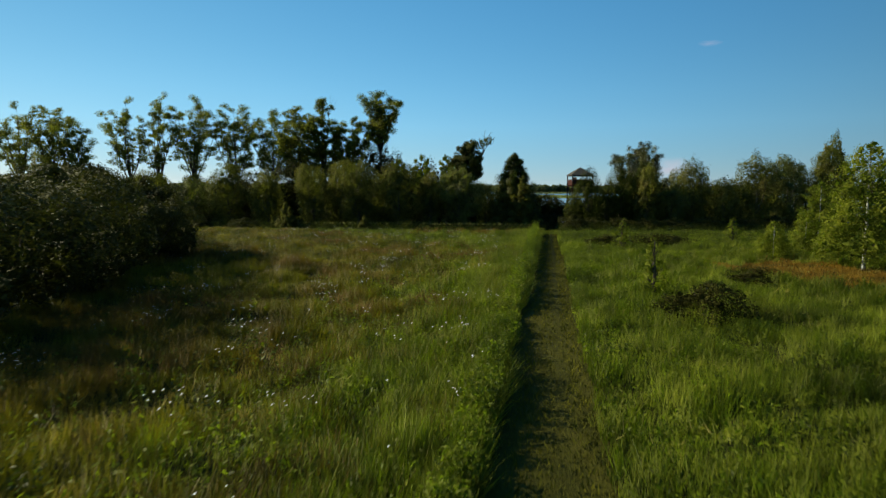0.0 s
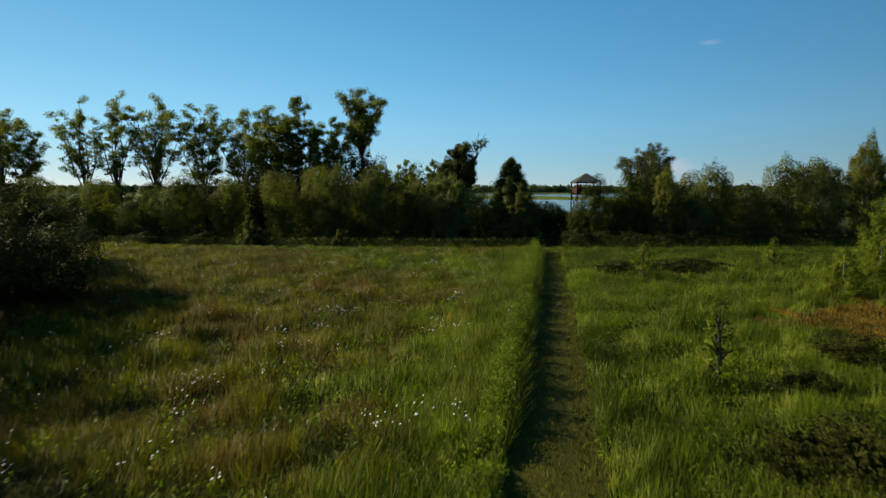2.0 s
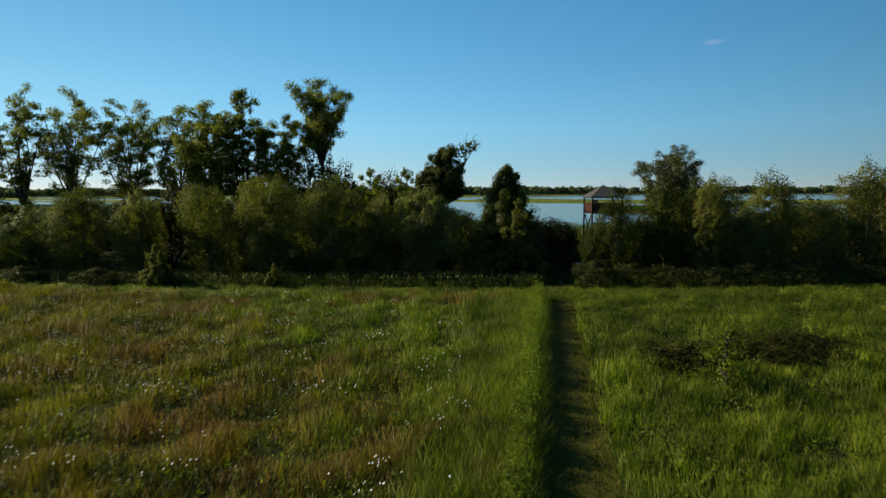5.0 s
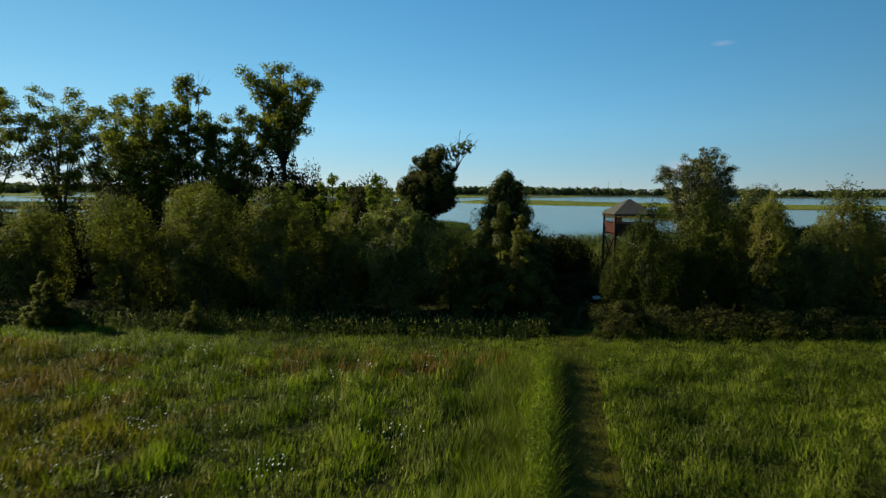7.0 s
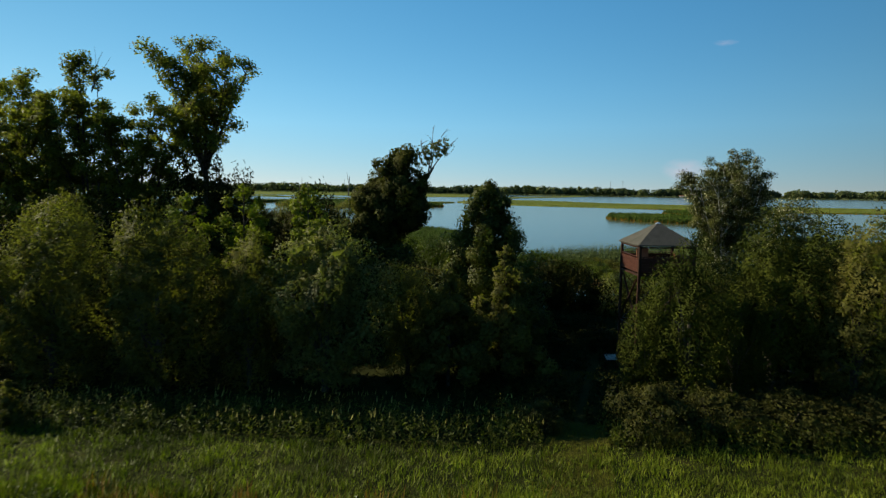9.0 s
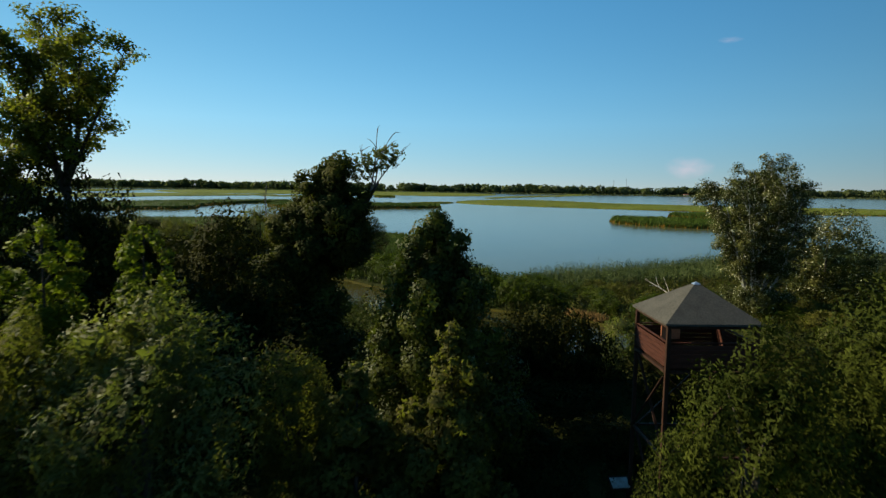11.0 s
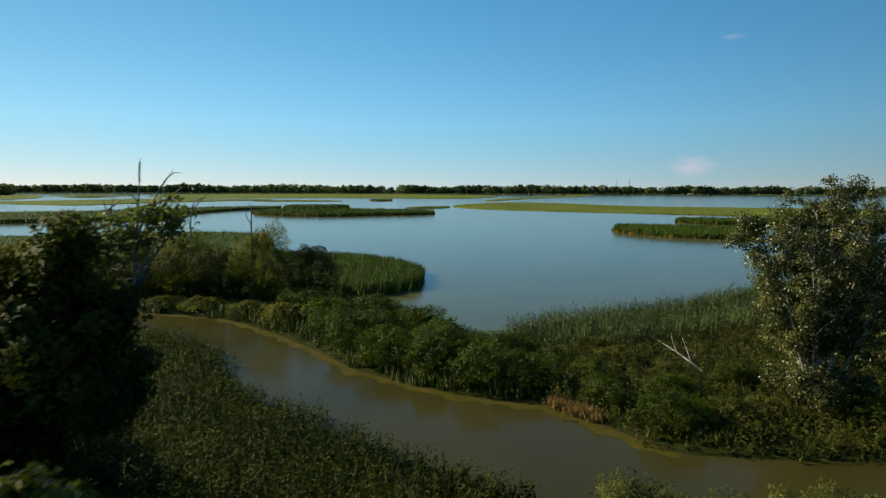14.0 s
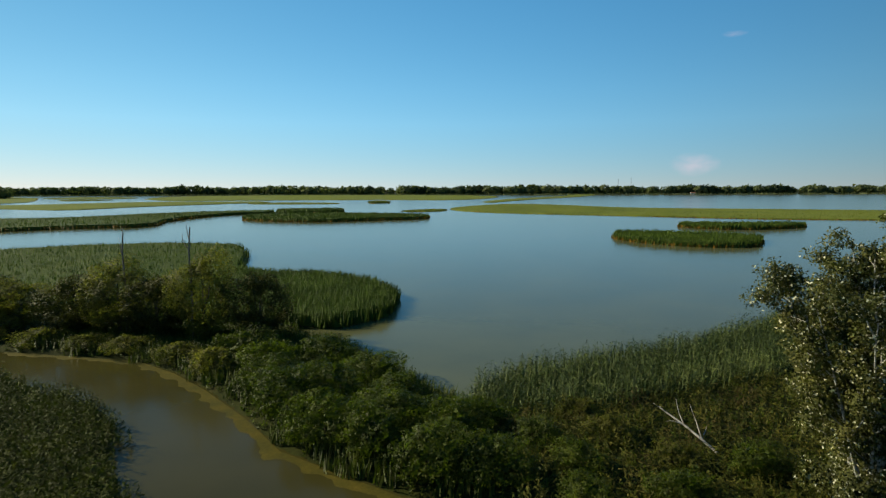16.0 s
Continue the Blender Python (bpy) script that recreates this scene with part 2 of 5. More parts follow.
ALGAE = plain_material("algae_scum", [(0.3, (0.052, 0.047, 0.008)), (0.6, (0.080, 0.063, 0.009)), (0.8, (0.112, 0.078, 0.013))], 0.5, 0.7, 0.2, 6)


# ---------------------------------------------------------------- mesh tools
def mesh_from(name, verts, faces, mat, smooth=False):
    me = bpy.data.meshes.new(name)
    me.from_pydata([tuple(v) for v in verts], [], faces)
    me.materials.append(mat)
    if smooth:
        me.shade_smooth()
    return me


def mesh_ngons(name, polys, mat):
    """One mesh from an array (faces, corners, 3): loose leaves or blades, quickly."""
    polys = np.asarray(polys, np.float32)
    f, k, _ = polys.shape
    me = bpy.data.meshes.new(name)
    me.vertices.add(f * k)
    me.vertices.foreach_set("co", polys.ravel())
    me.loops.add(f * k)
    me.loops.foreach_set("vertex_index", np.arange(f * k, dtype=np.int32))
    me.polygons.add(f)
    me.polygons.foreach_set("loop_start", np.arange(0, f * k, k, dtype=np.int32))
    me.materials.append(mat)
    me.update(calc_edges=True)
    return me


def mesh_leaves(name, polys, mat):
    """Triangles with a shading normal each (the fourth row), so that foliage masses shade as rounded forms."""
    polys = np.asarray(polys, np.float32)
    me = mesh_ngons(name, polys[:, :3], mat)
    me.shade_smooth()
    a = me.attributes.new("custom_normal", "FLOAT_VECTOR", "POINT")
    a.data.foreach_set("vector", np.repeat(polys[:, 3], 3, axis=0).ravel())
    return me


def thing(name, at, label, category, group="", turn=0.0):
    ob = new(name)
    ob.empty_display_size = 0.2
    ob.matrix_world = pose(*at, 0, 0, turn)
    return tagged(ob, label, category, group)


def part(name, me, parent, label=""):
    ob = new(name, me)
    ob.parent = parent
    return tagged(ob, label) if label else ob


def stuff(name, me, label, category):
    return tagged(new(name, me), label, category, kind="stuff")


def box_mesh(bm, size, m):
    bmesh.ops.create_cube(bm, size=1.0, matrix=m @ Matrix.Diagonal((*size, 1)))


def bm_mesh(name, bm, mat, bevel=0.0):
    if bevel:
        bmesh.ops.bevel(bm, geom=list(bm.edges), offset=bevel, segments=1, affect="EDGES", clamp_overlap=True)
    me = bpy.data.meshes.new(name)
    bm.to_mesh(me)
    bm.free()
    me.materials.append(mat)
    return me


def tube(points, radii, sides=6):
    """A tapered limb along a line of points: vertices and faces."""
    pts = [Vector([float(c) for c in p]) for p in points]
    verts, faces = [], []
    for i, p in enumerate(pts):
        d = (pts[min(i + 1, len(pts) - 1)] - pts[max(i - 1, 0)]).normalized()
        a = d.orthogonal().normalized()
        b = d.cross(a)
        for s in range(sides):
            w = 2 * math.pi * s / sides
            verts.append(p + float(radii[i]) * (math.cos(w) * a + math.sin(w) * b))
    for i in range(len(pts) - 1):
        for s in range(sides):
            t = (s + 1) % sides
            faces.append((i * sides + s, i * sides + t, (i + 1) * sides + t, (i + 1) * sides + s))
    faces.append(tuple(range((len(pts) - 1) * sides, len(pts) * sides)))
    return verts, faces


def tubes_mesh(name, lines, mat, sides=6):
    verts, faces = [], []
    for points, radii in lines:
        v, f = tube(points, radii, sides)
        k = len(verts)
        verts += v
        faces += [tuple(i + k for i in q) for q in f]
    return mesh_from(name, verts, faces, mat, True)


def unit(a):
    return a / np.maximum(np.linalg.norm(a, axis=-1, keepdims=True), 1e-9)


def leaves(rng, centres, outward, length, width, droop=0.0, form=0.9):
    """Pointed leaf sprays round the centres, turned outwards and up, with scatter."""
    n = len(centres)
    nrm = unit(outward * form + rng.normal(size=(n, 3)) * 0.6 + np.array([0, 0, 0.3]))
    u = unit(np.cross(nrm, rng.normal(size=(n, 3))))
    u = unit(u + np.array([0, 0, -1.0]) * droop)
    v = unit(np.cross(nrm, u))
    s = length * rng.uniform(0.6, 1.3, (n, 1))
    w = width * rng.uniform(0.6, 1.3, (n, 1))
    soft = unit(unit(outward) + 0.55 * nrm)
    return np.stack([centres - u * s * 0.5 - v * w * 0.5, centres + u * s * 0.5, centres - u * s * 0.4 + v * w * 0.5, soft], 1)


def lobe_leaves(rng, lobes, density, length, width, droop=0.0, inner=0.45, form=0.9, filled=True):
    """Leaf sprays on a set of lobes (x, y, z, radius, flattening)."""
    out = []
    for x, y, z, r, fl in lobes:
        n = max(12, int(density * r * r))
        d = unit(rng.normal(size=(n, 3)))
        bumps = unit(rng.normal(size=(5, 3)))
        swell = 0.75 + 0.45 * np.clip((d @ bumps.T).max(1) - 0.45, 0, 1)
        rad = r * swell * (inner + (1 - inner) * rng.uniform(0, 1, n) ** 0.45)
        c = np.array([x, y, z]) + d * rad[:, None] * np.array([rng.uniform(0.8, 1.25), rng.uniform(0.8, 1.25), fl * rng.uniform(0.7, 1.25)])
        k = max(3, n // 16)
        core = np.array([x, y, z]) + unit(rng.normal(size=(k, 3))) * (r * rng.uniform(0.1, 0.5, (k, 1))) * np.array([1, 1, fl])
        if filled:
            out.append(leaves(rng, core, unit(rng.normal(size=(k, 3))), min(length * 3.2, r), min(length * 2.4, r * 0.8), 0.0))
        way = unit(d + 0.6 * unit(np.array([[x, y, 0.25 * abs(x) + 0.05]])))
        out.append(leaves(rng, c, way, length, width, droop, form))
    return np.concatenate(out)


def crown_shell(rng, height, half, length, width, droop=0.0, low=0.04, cover=1.3, form=1.1, rough=0.22):
    """Leaf sprays in the outer layer of one uneven rounded crown."""
    n = int(cover * (4.4 * half * height + 3.1 * half * half) / (length * width * 0.5))
    d = unit(rng.normal(size=(n, 3)))
    bump, slope = np.zeros(n), np.zeros((n, 3))
    for size in (2.5, 4.0, 6.5, 6.5, 10.0, 14.0, 20.0, 26.0):
        k, ph, amp = unit(rng.normal(size=3)) * size, rng.uniform(0, 6.283), rough * (3.0 / (size + 1.5))
        bump += amp * np.sin(d @ k + ph)
        slope += amp * np.cos(d @ k + ph)[:, None] * k
    bump = np.clip(bump, -0.42, 0.30)
    slope -= (slope * d).sum(1, keepdims=True) * d
    depth = 1.0 - 0.30 * rng.uniform(0, 1, n) ** 1.8
    r = (1.0 + bump) * depth * (1.0 + 0.08 * (rng.uniform(0, 1, n) > 0.93))
    mid = 0.5 * height * (1 + low)
    axes = np.array([half, half, height - mid])
    c = d * axes * r[:, None] + np.array([0, 0, mid])
    face = unit((d - 0.75 * slope / (1 + bump)[:, None]) / axes)
    keep = c[:, 2] > 0.1
    return leaves(rng, c[keep], face[keep], length, width, droop, form)


def inside(poly, x, y):
    """Which points lie in the polygon."""
    res = np.zeros(np.shape(x), bool)
    for (ax, ay), (bx, by) in zip(poly, poly[1:] + poly[:1]):
        cut = ((ay > y) != (by > y)) & (x < (bx - ax) * (y - ay) / ((by - ay) or 1e-9) + ax)
        res ^= cut
    return res


def shore_distance(line, x, y):
    """Distance of the points from a line of corners."""
    best = np.full(np.shape(x), 1e9)
    for (ax, ay), (bx, by) in zip(line[:-1], line[1:]):
        dx, dy = bx - ax, by - ay
        t = np.clip(((x - ax) * dx + (y - ay) * dy) / (dx * dx + dy * dy), 0, 1)
        best = np.minimum(best, np.hypot(x - ax - t * dx, y - ay - t * dy))
    return best


def waves(x, y, size, seed=0):
    """Cheap smooth noise, about -1 to 1."""
    r = np.random.default_rng(100 + seed)
    s = np.zeros(np.shape(x))
    for k in range(7):
        a, f, p = r.uniform(0, 6.28), r.uniform(0.6, 1.9) / size, r.uniform(0, 6.28)
        s = s + np.sin((x * math.cos(a) + y * math.sin(a)) * f * 6.28 + p + 1.3 * np.sin((x * math.sin(a) - y * math.cos(a)) * f * 4.1 + p))
    return s / 4.0


# ---------------------------------------------------------------- the lie of the land
WATER_Z = -1.0
SOUTH_BANK = [(-4200, 700), (-900, 420), (-400, 262), (-150, 230), (-60, 212), (-28, 203), (-12, 195.5), (-6, 188.5), (-2, 181), (4, 174),
              (11.5, 167.5), (19.5, 161.5), (28, 155.5), (45, 152), (70, 150), (150, 146), (420, 140), (4200, -300)]
SOUTH = SOUTH_BANK + [(4200, -4200), (-4200, -4200)]
PENINSULA = [(-38.4, 216), (-17, 212), (-9.4, 207), (-3, 201), (4.6, 192.6), (10.5, 185), (16.5, 181), (22, 177.3), (30, 175), (35, 169.3),
             (38.8, 164.7), (47, 164), (55, 164), (90, 163), (200, 160), (430, 158), (430, 320), (200, 292), (120, 262), (81, 238), (57, 219),
             (40, 210.5), (34, 208), (29, 201.5), (26.7, 198.3), (21.5, 205), (16.5, 213), (9, 221), (3, 225), (0, 231), (6, 230.5), (13.5, 241),
             (12.8, 259), (7.6, 270), (-0.9, 280), (-10.5, 285.3), (-24, 286), (-33, 296), (-39, 317), (-46, 338), (-57, 361), (-87, 366), (-115, 357),
             (-133, 340), (-210, 335), (-420, 330), (-420, 285), (-160, 242), (-80, 223)]
TRAIL = [(0.5, 2), (2.75, 16), (5.05, 30), (8.0, 47.6), (10.6, 62.5), (15.1, 91), (17.2, 103), (18.3, 110), (20.6, 118), (23.0, 126), (25.5, 136)]


def trail_x(y):
    return np.interp(y, [p[1] for p in TRAIL], [p[0] for p in TRAIL])


def ground_z(x, y):
    x, y = np.asarray(x, float), np.asarray(y, float)
    s = np.clip((y - 40) / 65, 0, 1)
    z = -0.5 * s * s * (3 - 2 * s) + 0.05 * waves(x, y, 9.0, 3)
    z = z + (0.17 * waves(x, y, 7.5, 4) + 0.10 * waves(x, y, 4.4, 6)) * np.clip((np.abs(x - trail_x(y)) - 1.6) / 3.0, 0, 1) * np.clip((105 - y) / 6, 0, 1)
    land = inside(SOUTH, x, y) | inside(PENINSULA, x, y) | (y > 1900)
    d = np.minimum(shore_distance(SOUTH_BANK, x, y), shore_distance(PENINSULA + PENINSULA[:1], x, y))
    d = np.minimum(d, np.abs(y - 1900))
    z = np.where((y > 165) & land, np.minimum(z, -0.62 + 0.05 * waves(x, y, 9.0, 3)), z)
    bank = np.where(land, np.clip(d / 1.6, 0, 1), -np.clip(d / 2.5, 0, 1))
    return np.where(land, -1.02 + (z + 1.02) * bank, -1.02 + 1.2 * bank)


def spaced(stops):
    out = []
    for a, b, step in stops:
        out += list(np.arange(a, b, step))
    return np.array(out + [stops[-1][1]])


gx = spaced([(-4500, -900, 400), (-900, -300, 60), (-300, -80, 8), (-80, 100, 2.0), (100, 300, 6), (300, 900, 60), (900, 4500, 400)])
gy = spaced([(-4500, -500, 500), (-500, -60, 40), (-60, 0, 6), (0, 120, 2.0), (120, 250, 1.5), (250, 420, 5), (420, 1860, 80), (1860, 1940, 10), (1940, 4500, 320)])
GX, GY = np.meshgrid(gx, gy)
GZ = ground_z(GX, GY)
nx, ny = len(gx), len(gy)
idx = np.arange(nx * ny).reshape(ny, nx)
gv = np.stack([GX, GY, GZ], -1).reshape(-1, 3)
gf = np.stack([idx[:-1, :-1], idx[:-1, 1:], idx[1:, 1:], idx[1:, :-1]], -1).reshape(-1, 4)
gme = bpy.data.meshes.new("ground")
gme.vertices.add(len(gv))
gme.vertices.foreach_set("co", gv.astype(np.float32).ravel())
gme.loops.add(gf.size)
gme.loops.foreach_set("vertex_index", gf.astype(np.int32).ravel())
gme.polygons.add(len(gf))
gme.polygons.foreach_set("loop_start", np.arange(0, gf.size, 4, dtype=np.int32))
gme.update(calc_edges=True)
gme.materials.append(MEADOW_SOIL)
gme.shade_smooth()
tagged(new("ground", gme), "green and brown meadow soil reaching the horizon", "ground", kind="structure")

wv = [(-4400, 100, WATER_Z), (4400, 100, WATER_Z), (4400, 1960, WATER_Z), (-4400, 1960, WATER_Z)]
tagged(new("water", mesh_from("water", wv, [(0, 1, 2, 3)], WATER)), "calm lagoon and channel water reflecting the sky", "water", kind="structure")


def ribbon(name, line, width, lift, mat, wob=0.2, step=0.8, cols=6):
    """A strip of ground that follows a line, a little above the soil."""
    pts = []
    for (ax, ay), (bx, by) in zip(line[:-1], line[1:]):
        k = max(1, int(math.hypot(bx - ax, by - ay) / step))
        pts += [(ax + (bx - ax) * i / k, ay + (by - ay) * i / k) for i in range(k)]
    pts.append(line[-1])
    p = np.array(pts)
    d = unit(np.gradient(p, axis=0))
    nrm = np.stack([d[:, 1], -d[:, 0]], 1)
    q = np.linspace(-0.5, 0.5, cols)
    w = width + wob * waves(p[:, 0], p[:, 1], 3.0, 5)
    xy = p[:, None] + nrm[:, None] * (q[None, :, None] * w[:, None, None])
    z = ground_z(xy[..., 0], xy[..., 1]) + lift - 0.03 * np.exp(-((np.abs(q) - 0.28) / 0.08) ** 2)[None]
    v = np.concatenate([xy, z[..., None]], -1).reshape(-1, 3)
    n = len(p)
    f = [(i * cols + j, i * cols + j + 1, (i + 1) * cols + j + 1, (i + 1) * cols + j) for i in range(n - 1) for j in range(cols - 1)]
    return mesh_from(name, v, f, mat, True)


tagged(new("trail", ribbon("trail", [(x + 0.25, y) for x, y in TRAIL[:8] + [(19.5, 114.2)]], 3.5, 0.05, TRAIL_GRASS, cols=12)), "mown grass trail with two worn wheel tracks", "trail", kind="structure")
CROSS = [(-75, 117), (-50, 115), (-28, 109.5), (-10, 107.5), (8, 106), (18, 106.4), (30, 106), (60, 108)]

CHANNEL = [(-160, 236), (-100, 226), (-60, 217), (-27, 207.5), (-12, 203), (-3, 197), (2, 189), (7.5, 181.5), (15, 173.5), (22, 169), (29, 164), (36, 159.5), (46, 157.6), (70, 157), (150, 153), (420, 149)]


def flat_ribbon(name, line, width, z, mat):
    p = np.array(line, float)
    d = unit(np.gradient(p, axis=0))
    nrm = np.stack([d[:, 1], -d[:, 0]], 1)
    v = [(*q, z) for q in p - nrm * width / 2] + [(*q, z) for q in p + nrm * width / 2]
    n = len(p)
    return mesh_from(name, v, [(i, n + i, n + i + 1, i + 1) for i in range(n - 1)], mat)


tagged(new("channel_water", flat_ribbon("channel_water", CHANNEL, 20.0, WATER_Z + 0.006, MUDDY)), "shallow muddy olive-brown channel water", "water", kind="structure")


# ---------------------------------------------------------------- trees
def curved(a, b, sag, rng, n=5):
    a, b = np.array(a, float), np.array(b, float)
    side = rng.normal(size=3) * 0.06 * np.linalg.norm(b - a)
    return [tuple(a + (b - a) * t + (np.array([0, 0, sag]) + side) * math.sin(math.pi * t) + np.array([0, 0, 0])) for t in np.linspace(0, 1, n)]


def grow(name, at, label, category, group, trunk, limbs, crown_polys, leaf_mat, bark=BARK, turn=0.0, limb_name="limb", extra=()):
    """A tree as one thing: trunk, limbs and crown are its parts."""
    z = float(ground_z(at[0], at[1])) - 0.05
    ob = thing(name, (at[0], at[1], z), label, category, group, turn)
    if trunk:
        part("trunk", tubes_mesh("trunk", [trunk], bark, 8), ob)
    for ln in limbs:
        lines = ln if isinstance(ln, list) else [ln]
        limb = part(limb_name, tubes_mesh("limb", lines[:1], bark, 5), ob)
        for branch in lines[1:]:
            part("side_branch", tubes_mesh("side_branch", [branch], bark, 4), limb)
    part("crown", mesh_leaves("crown", crown_polys, leaf_mat), ob)
    for nm, me, lb in extra:
        part(nm, me, ob, lb)
    return ob


def tall_poplar(at, height, bottom, half, stems, seed, leaf_mat=POPLAR, name="poplar_tree", label="tall black poplar with open airy crown behind the hedge",
                density=125, leaf=0.30, bark=BARK, clumps=5, group="poplars behind the hedge", low=0.18, lean=None, vase=0.95, fork=0.0, dead=0):
    """Steep limbs fan out from a fork; leaf clumps sit on the ends of their side branches."""
    rng = np.random.default_rng(seed)
    lean = np.array(lean if lean else rng.normal(0, 0.25, 2))
    fork = fork or bottom * 0.66
    foot = np.array([lean[0] * 0.6, lean[1] * 0.6, fork])
    trunk = ([(0, 0, 0), (lean[0] * 0.3, lean[1] * 0.3, fork * 0.5), tuple(foot), (lean[0], lean[1], bottom + 2.0)], [0.42, 0.34, 0.28, 0.14])
    centres, sizes, limbs = [], [], []
    for s in range(stems):
        a = s * 2.39996 + rng.normal(0, 0.3)
        reach = half * (0.0 if s == 0 else rng.uniform(0.6, 1.0) if s % 3 else rng.uniform(0.2, 0.45))
        top = bottom + (height - bottom) * (1.0 - 0.30 * (reach / half) ** 2) * (0.96 if s == 0 else rng.uniform(0.80, 1.0))
        start = foot + np.array([0, 0, rng.uniform(-0.15, 0.25) * (bottom - fork + 1.0)])
        swing = rng.normal(0, 0.35, 2)
        line = []
        for t in np.linspace(0, 1, 8):
            line.append(start + np.array([(reach * math.cos(a) + lean[0]) * t ** vase + swing[0] * math.sin(5 * t), (reach * math.sin(a) + lean[1]) * t ** vase + swing[1] * math.sin(4 * t), (top - start[2] - 0.5) * t]))
        limb = [([tuple(p) for p in line], list(np.linspace(0.16, 0.025, 8)))]
        for k in range(clumps + 2):
            t = 0.16 + 0.84 * (k + rng.uniform(0, 0.9)) / (clumps + 2)
            i = min(6, int(t * 7))
            root = line[i] + (line[i + 1] - line[i]) * (t * 7 - i)
            b = a + rng.normal(0, 1.1) if reach > 0.4 * half else rng.uniform(0, 6.283)
            run = half * rng.uniform(0.22, 0.50) * (1.2 - 0.5 * t)
            tip = root + np.array([run * math.cos(b), run * math.sin(b), run * rng.uniform(0.4, 1.2)])
            tip[2] = min(tip[2], height - 0.3)
            limb.append((curved(root, tip, 0.1, rng, 4), [0.06, 0.045, 0.03, 0.012]))
            for f in (1.0, 0.6, 0.25):
                centres.append(root + (tip - root) * f + rng.normal(0, 0.22, 3))
                sizes.append(rng.uniform(0.48, 0.95) * (0.55 + half / 12) * (0.75 + 0.4 * f))
        limbs.append(limb)
    for k in range(dead):
        root = np.array([lean[0] + 0.8, lean[1], height - 4.5])
        limbs.append([(curved(root, root + np.array([0.5 + 0.7 * k, 0.2 * k, 4.6 - 0.5 * k]), 0.2, rng, 5), [0.05, 0.04, 0.03, 0.02, 0.01])])
    out = []
    for c, r in zip(centres, sizes):
        n = max(10, int(density * r * r * 1.25))
        d = unit(rng.normal(size=(n, 3))) * (r * rng.uniform(0, 1, (n, 1)) ** 0.6) * np.array([1.25, 1.25, 0.85])
        out.append(leaves(rng, c + d, unit(d + np.array([0, 0, 0.3 * r])), leaf, leaf * 0.75, 0.15, 0.6))
    polys = np.concatenate(out)
    skirt = [(rng.normal(0, 1.2), rng.normal(0, 1.2), rng.uniform(1.5, bottom * 0.75), rng.uniform(1.0, 1.7), 1.0) for _ in range(int(16 * low / 0.18))]
    if skirt:
        polys = np.concatenate([polys, lobe_leaves(rng, skirt, density * 0.8, leaf, leaf * 0.7, 0.2, 0.45)])
    return grow(name, at, label, "tree", group, trunk, limbs, polys, leaf_mat, bark)


def round_lobes(rng, height, half, count, base=0.08, size=0.27, squash=0.9):
    lobes = []
    for i in range(count):
        t = (i + rng.uniform(0, 1)) / count
        h = height * (base + (0.9 - base) * t)
        u = (h / height - 0.42) / 0.58
        prof = half * math.sqrt(max(0.06, 1 - u * u)) * rng.uniform(0.72, 1.05)
        a = i * 2.39996 + rng.normal(0, 0.35)
        r = half * size * rng.uniform(0.75, 1.35)
        q = max(0.0, prof - r * 0.7) * (math.sqrt(rng.uniform(0.02, 1)) if t > 0.62 else 1.0)
        lobes.append((q * math.cos(a), q * math.sin(a), h, r, squash))
    return lobes


def willow(at, height, half, seed, leaf_mat=WILLOW, leaf=0.31, density=260, label="round grey-green willow with dense drooping foliage in the hedge", name="willow_tree", group="willows of the hedge", count=52, base=0.08, droop=0.5, width=0.38, lobe=0.21, cover=1.15, rough=0.3):
    rng = np.random.default_rng(seed)
    lobes = round_lobes(rng, height, half, count, base, lobe)
    trunk = ([(0, 0, 0), (0.1, 0.05, height * 0.25), (0.05, 0.1, height * 0.55)], [0.3, 0.22, 0.12])
    limbs = [(curved((0, 0, height * rng.uniform(0.1, 0.3)), lobes[k][:3], 0.4, rng, 5), list(np.linspace(0.13, 0.03, 5))) for k in range(6, count, max(1, count // 6))]
    polys = np.concatenate([crown_shell(rng, height, half, leaf, leaf * width, droop, base * 0.5, cover, 1.1, rough), lobe_leaves(rng, lobes[::2], density * 0.6, leaf, leaf * width, droop)])
    return grow(name, at, label, "tree", group, trunk, limbs, polys, leaf_mat)


def young_tree(at, height, half, seed, leaf_mat=POPLAR, leaf=0.2, density=420, label="young upright tree with glossy leaves in the hedge", name="young_tree", group="young trees of the hedge", count=44, low=0.1, taper=0.75):
    rng = np.random.default_rng(seed)
    lobes = []
    for i in range(count):
        t = (i + rng.uniform(0, 1)) / count
        h = height * (low + (0.97 - low) * t)
        prof = half * (1.0 - t) ** taper + 0.18
        a = i * 2.39996 + rng.normal(0, 0.4)
        r = (0.30 * half + 0.2) * (1.15 - 0.75 * t) * rng.uniform(0.8, 1.3)
        q = max(0.0, prof * rng.uniform(0.45, 1.25) - r * 0.4)
        lobes.append((q * math.cos(a), q * math.sin(a), h, r, 1.05))
    trunk = ([(0, 0, 0), (0.08, 0, height * 0.3), (0.02, 0.06, height * 0.65), (0, 0, height * 0.96)], [0.16, 0.12, 0.07, 0.02])
    limbs = [(curved((0.04, 0.03, max(0.5, lobes[k][2] - 0.8)), lobes[k][:3], 0.1, rng, 4), [0.06, 0.045, 0.03, 0.015]) for k in range(2, count, max(1, count // 9))]
    return grow(name, at, label, "tree", group, trunk, limbs, lobe_leaves(rng, lobes, density, leaf, leaf * 0.62, 0.35, 0.3), leaf_mat)


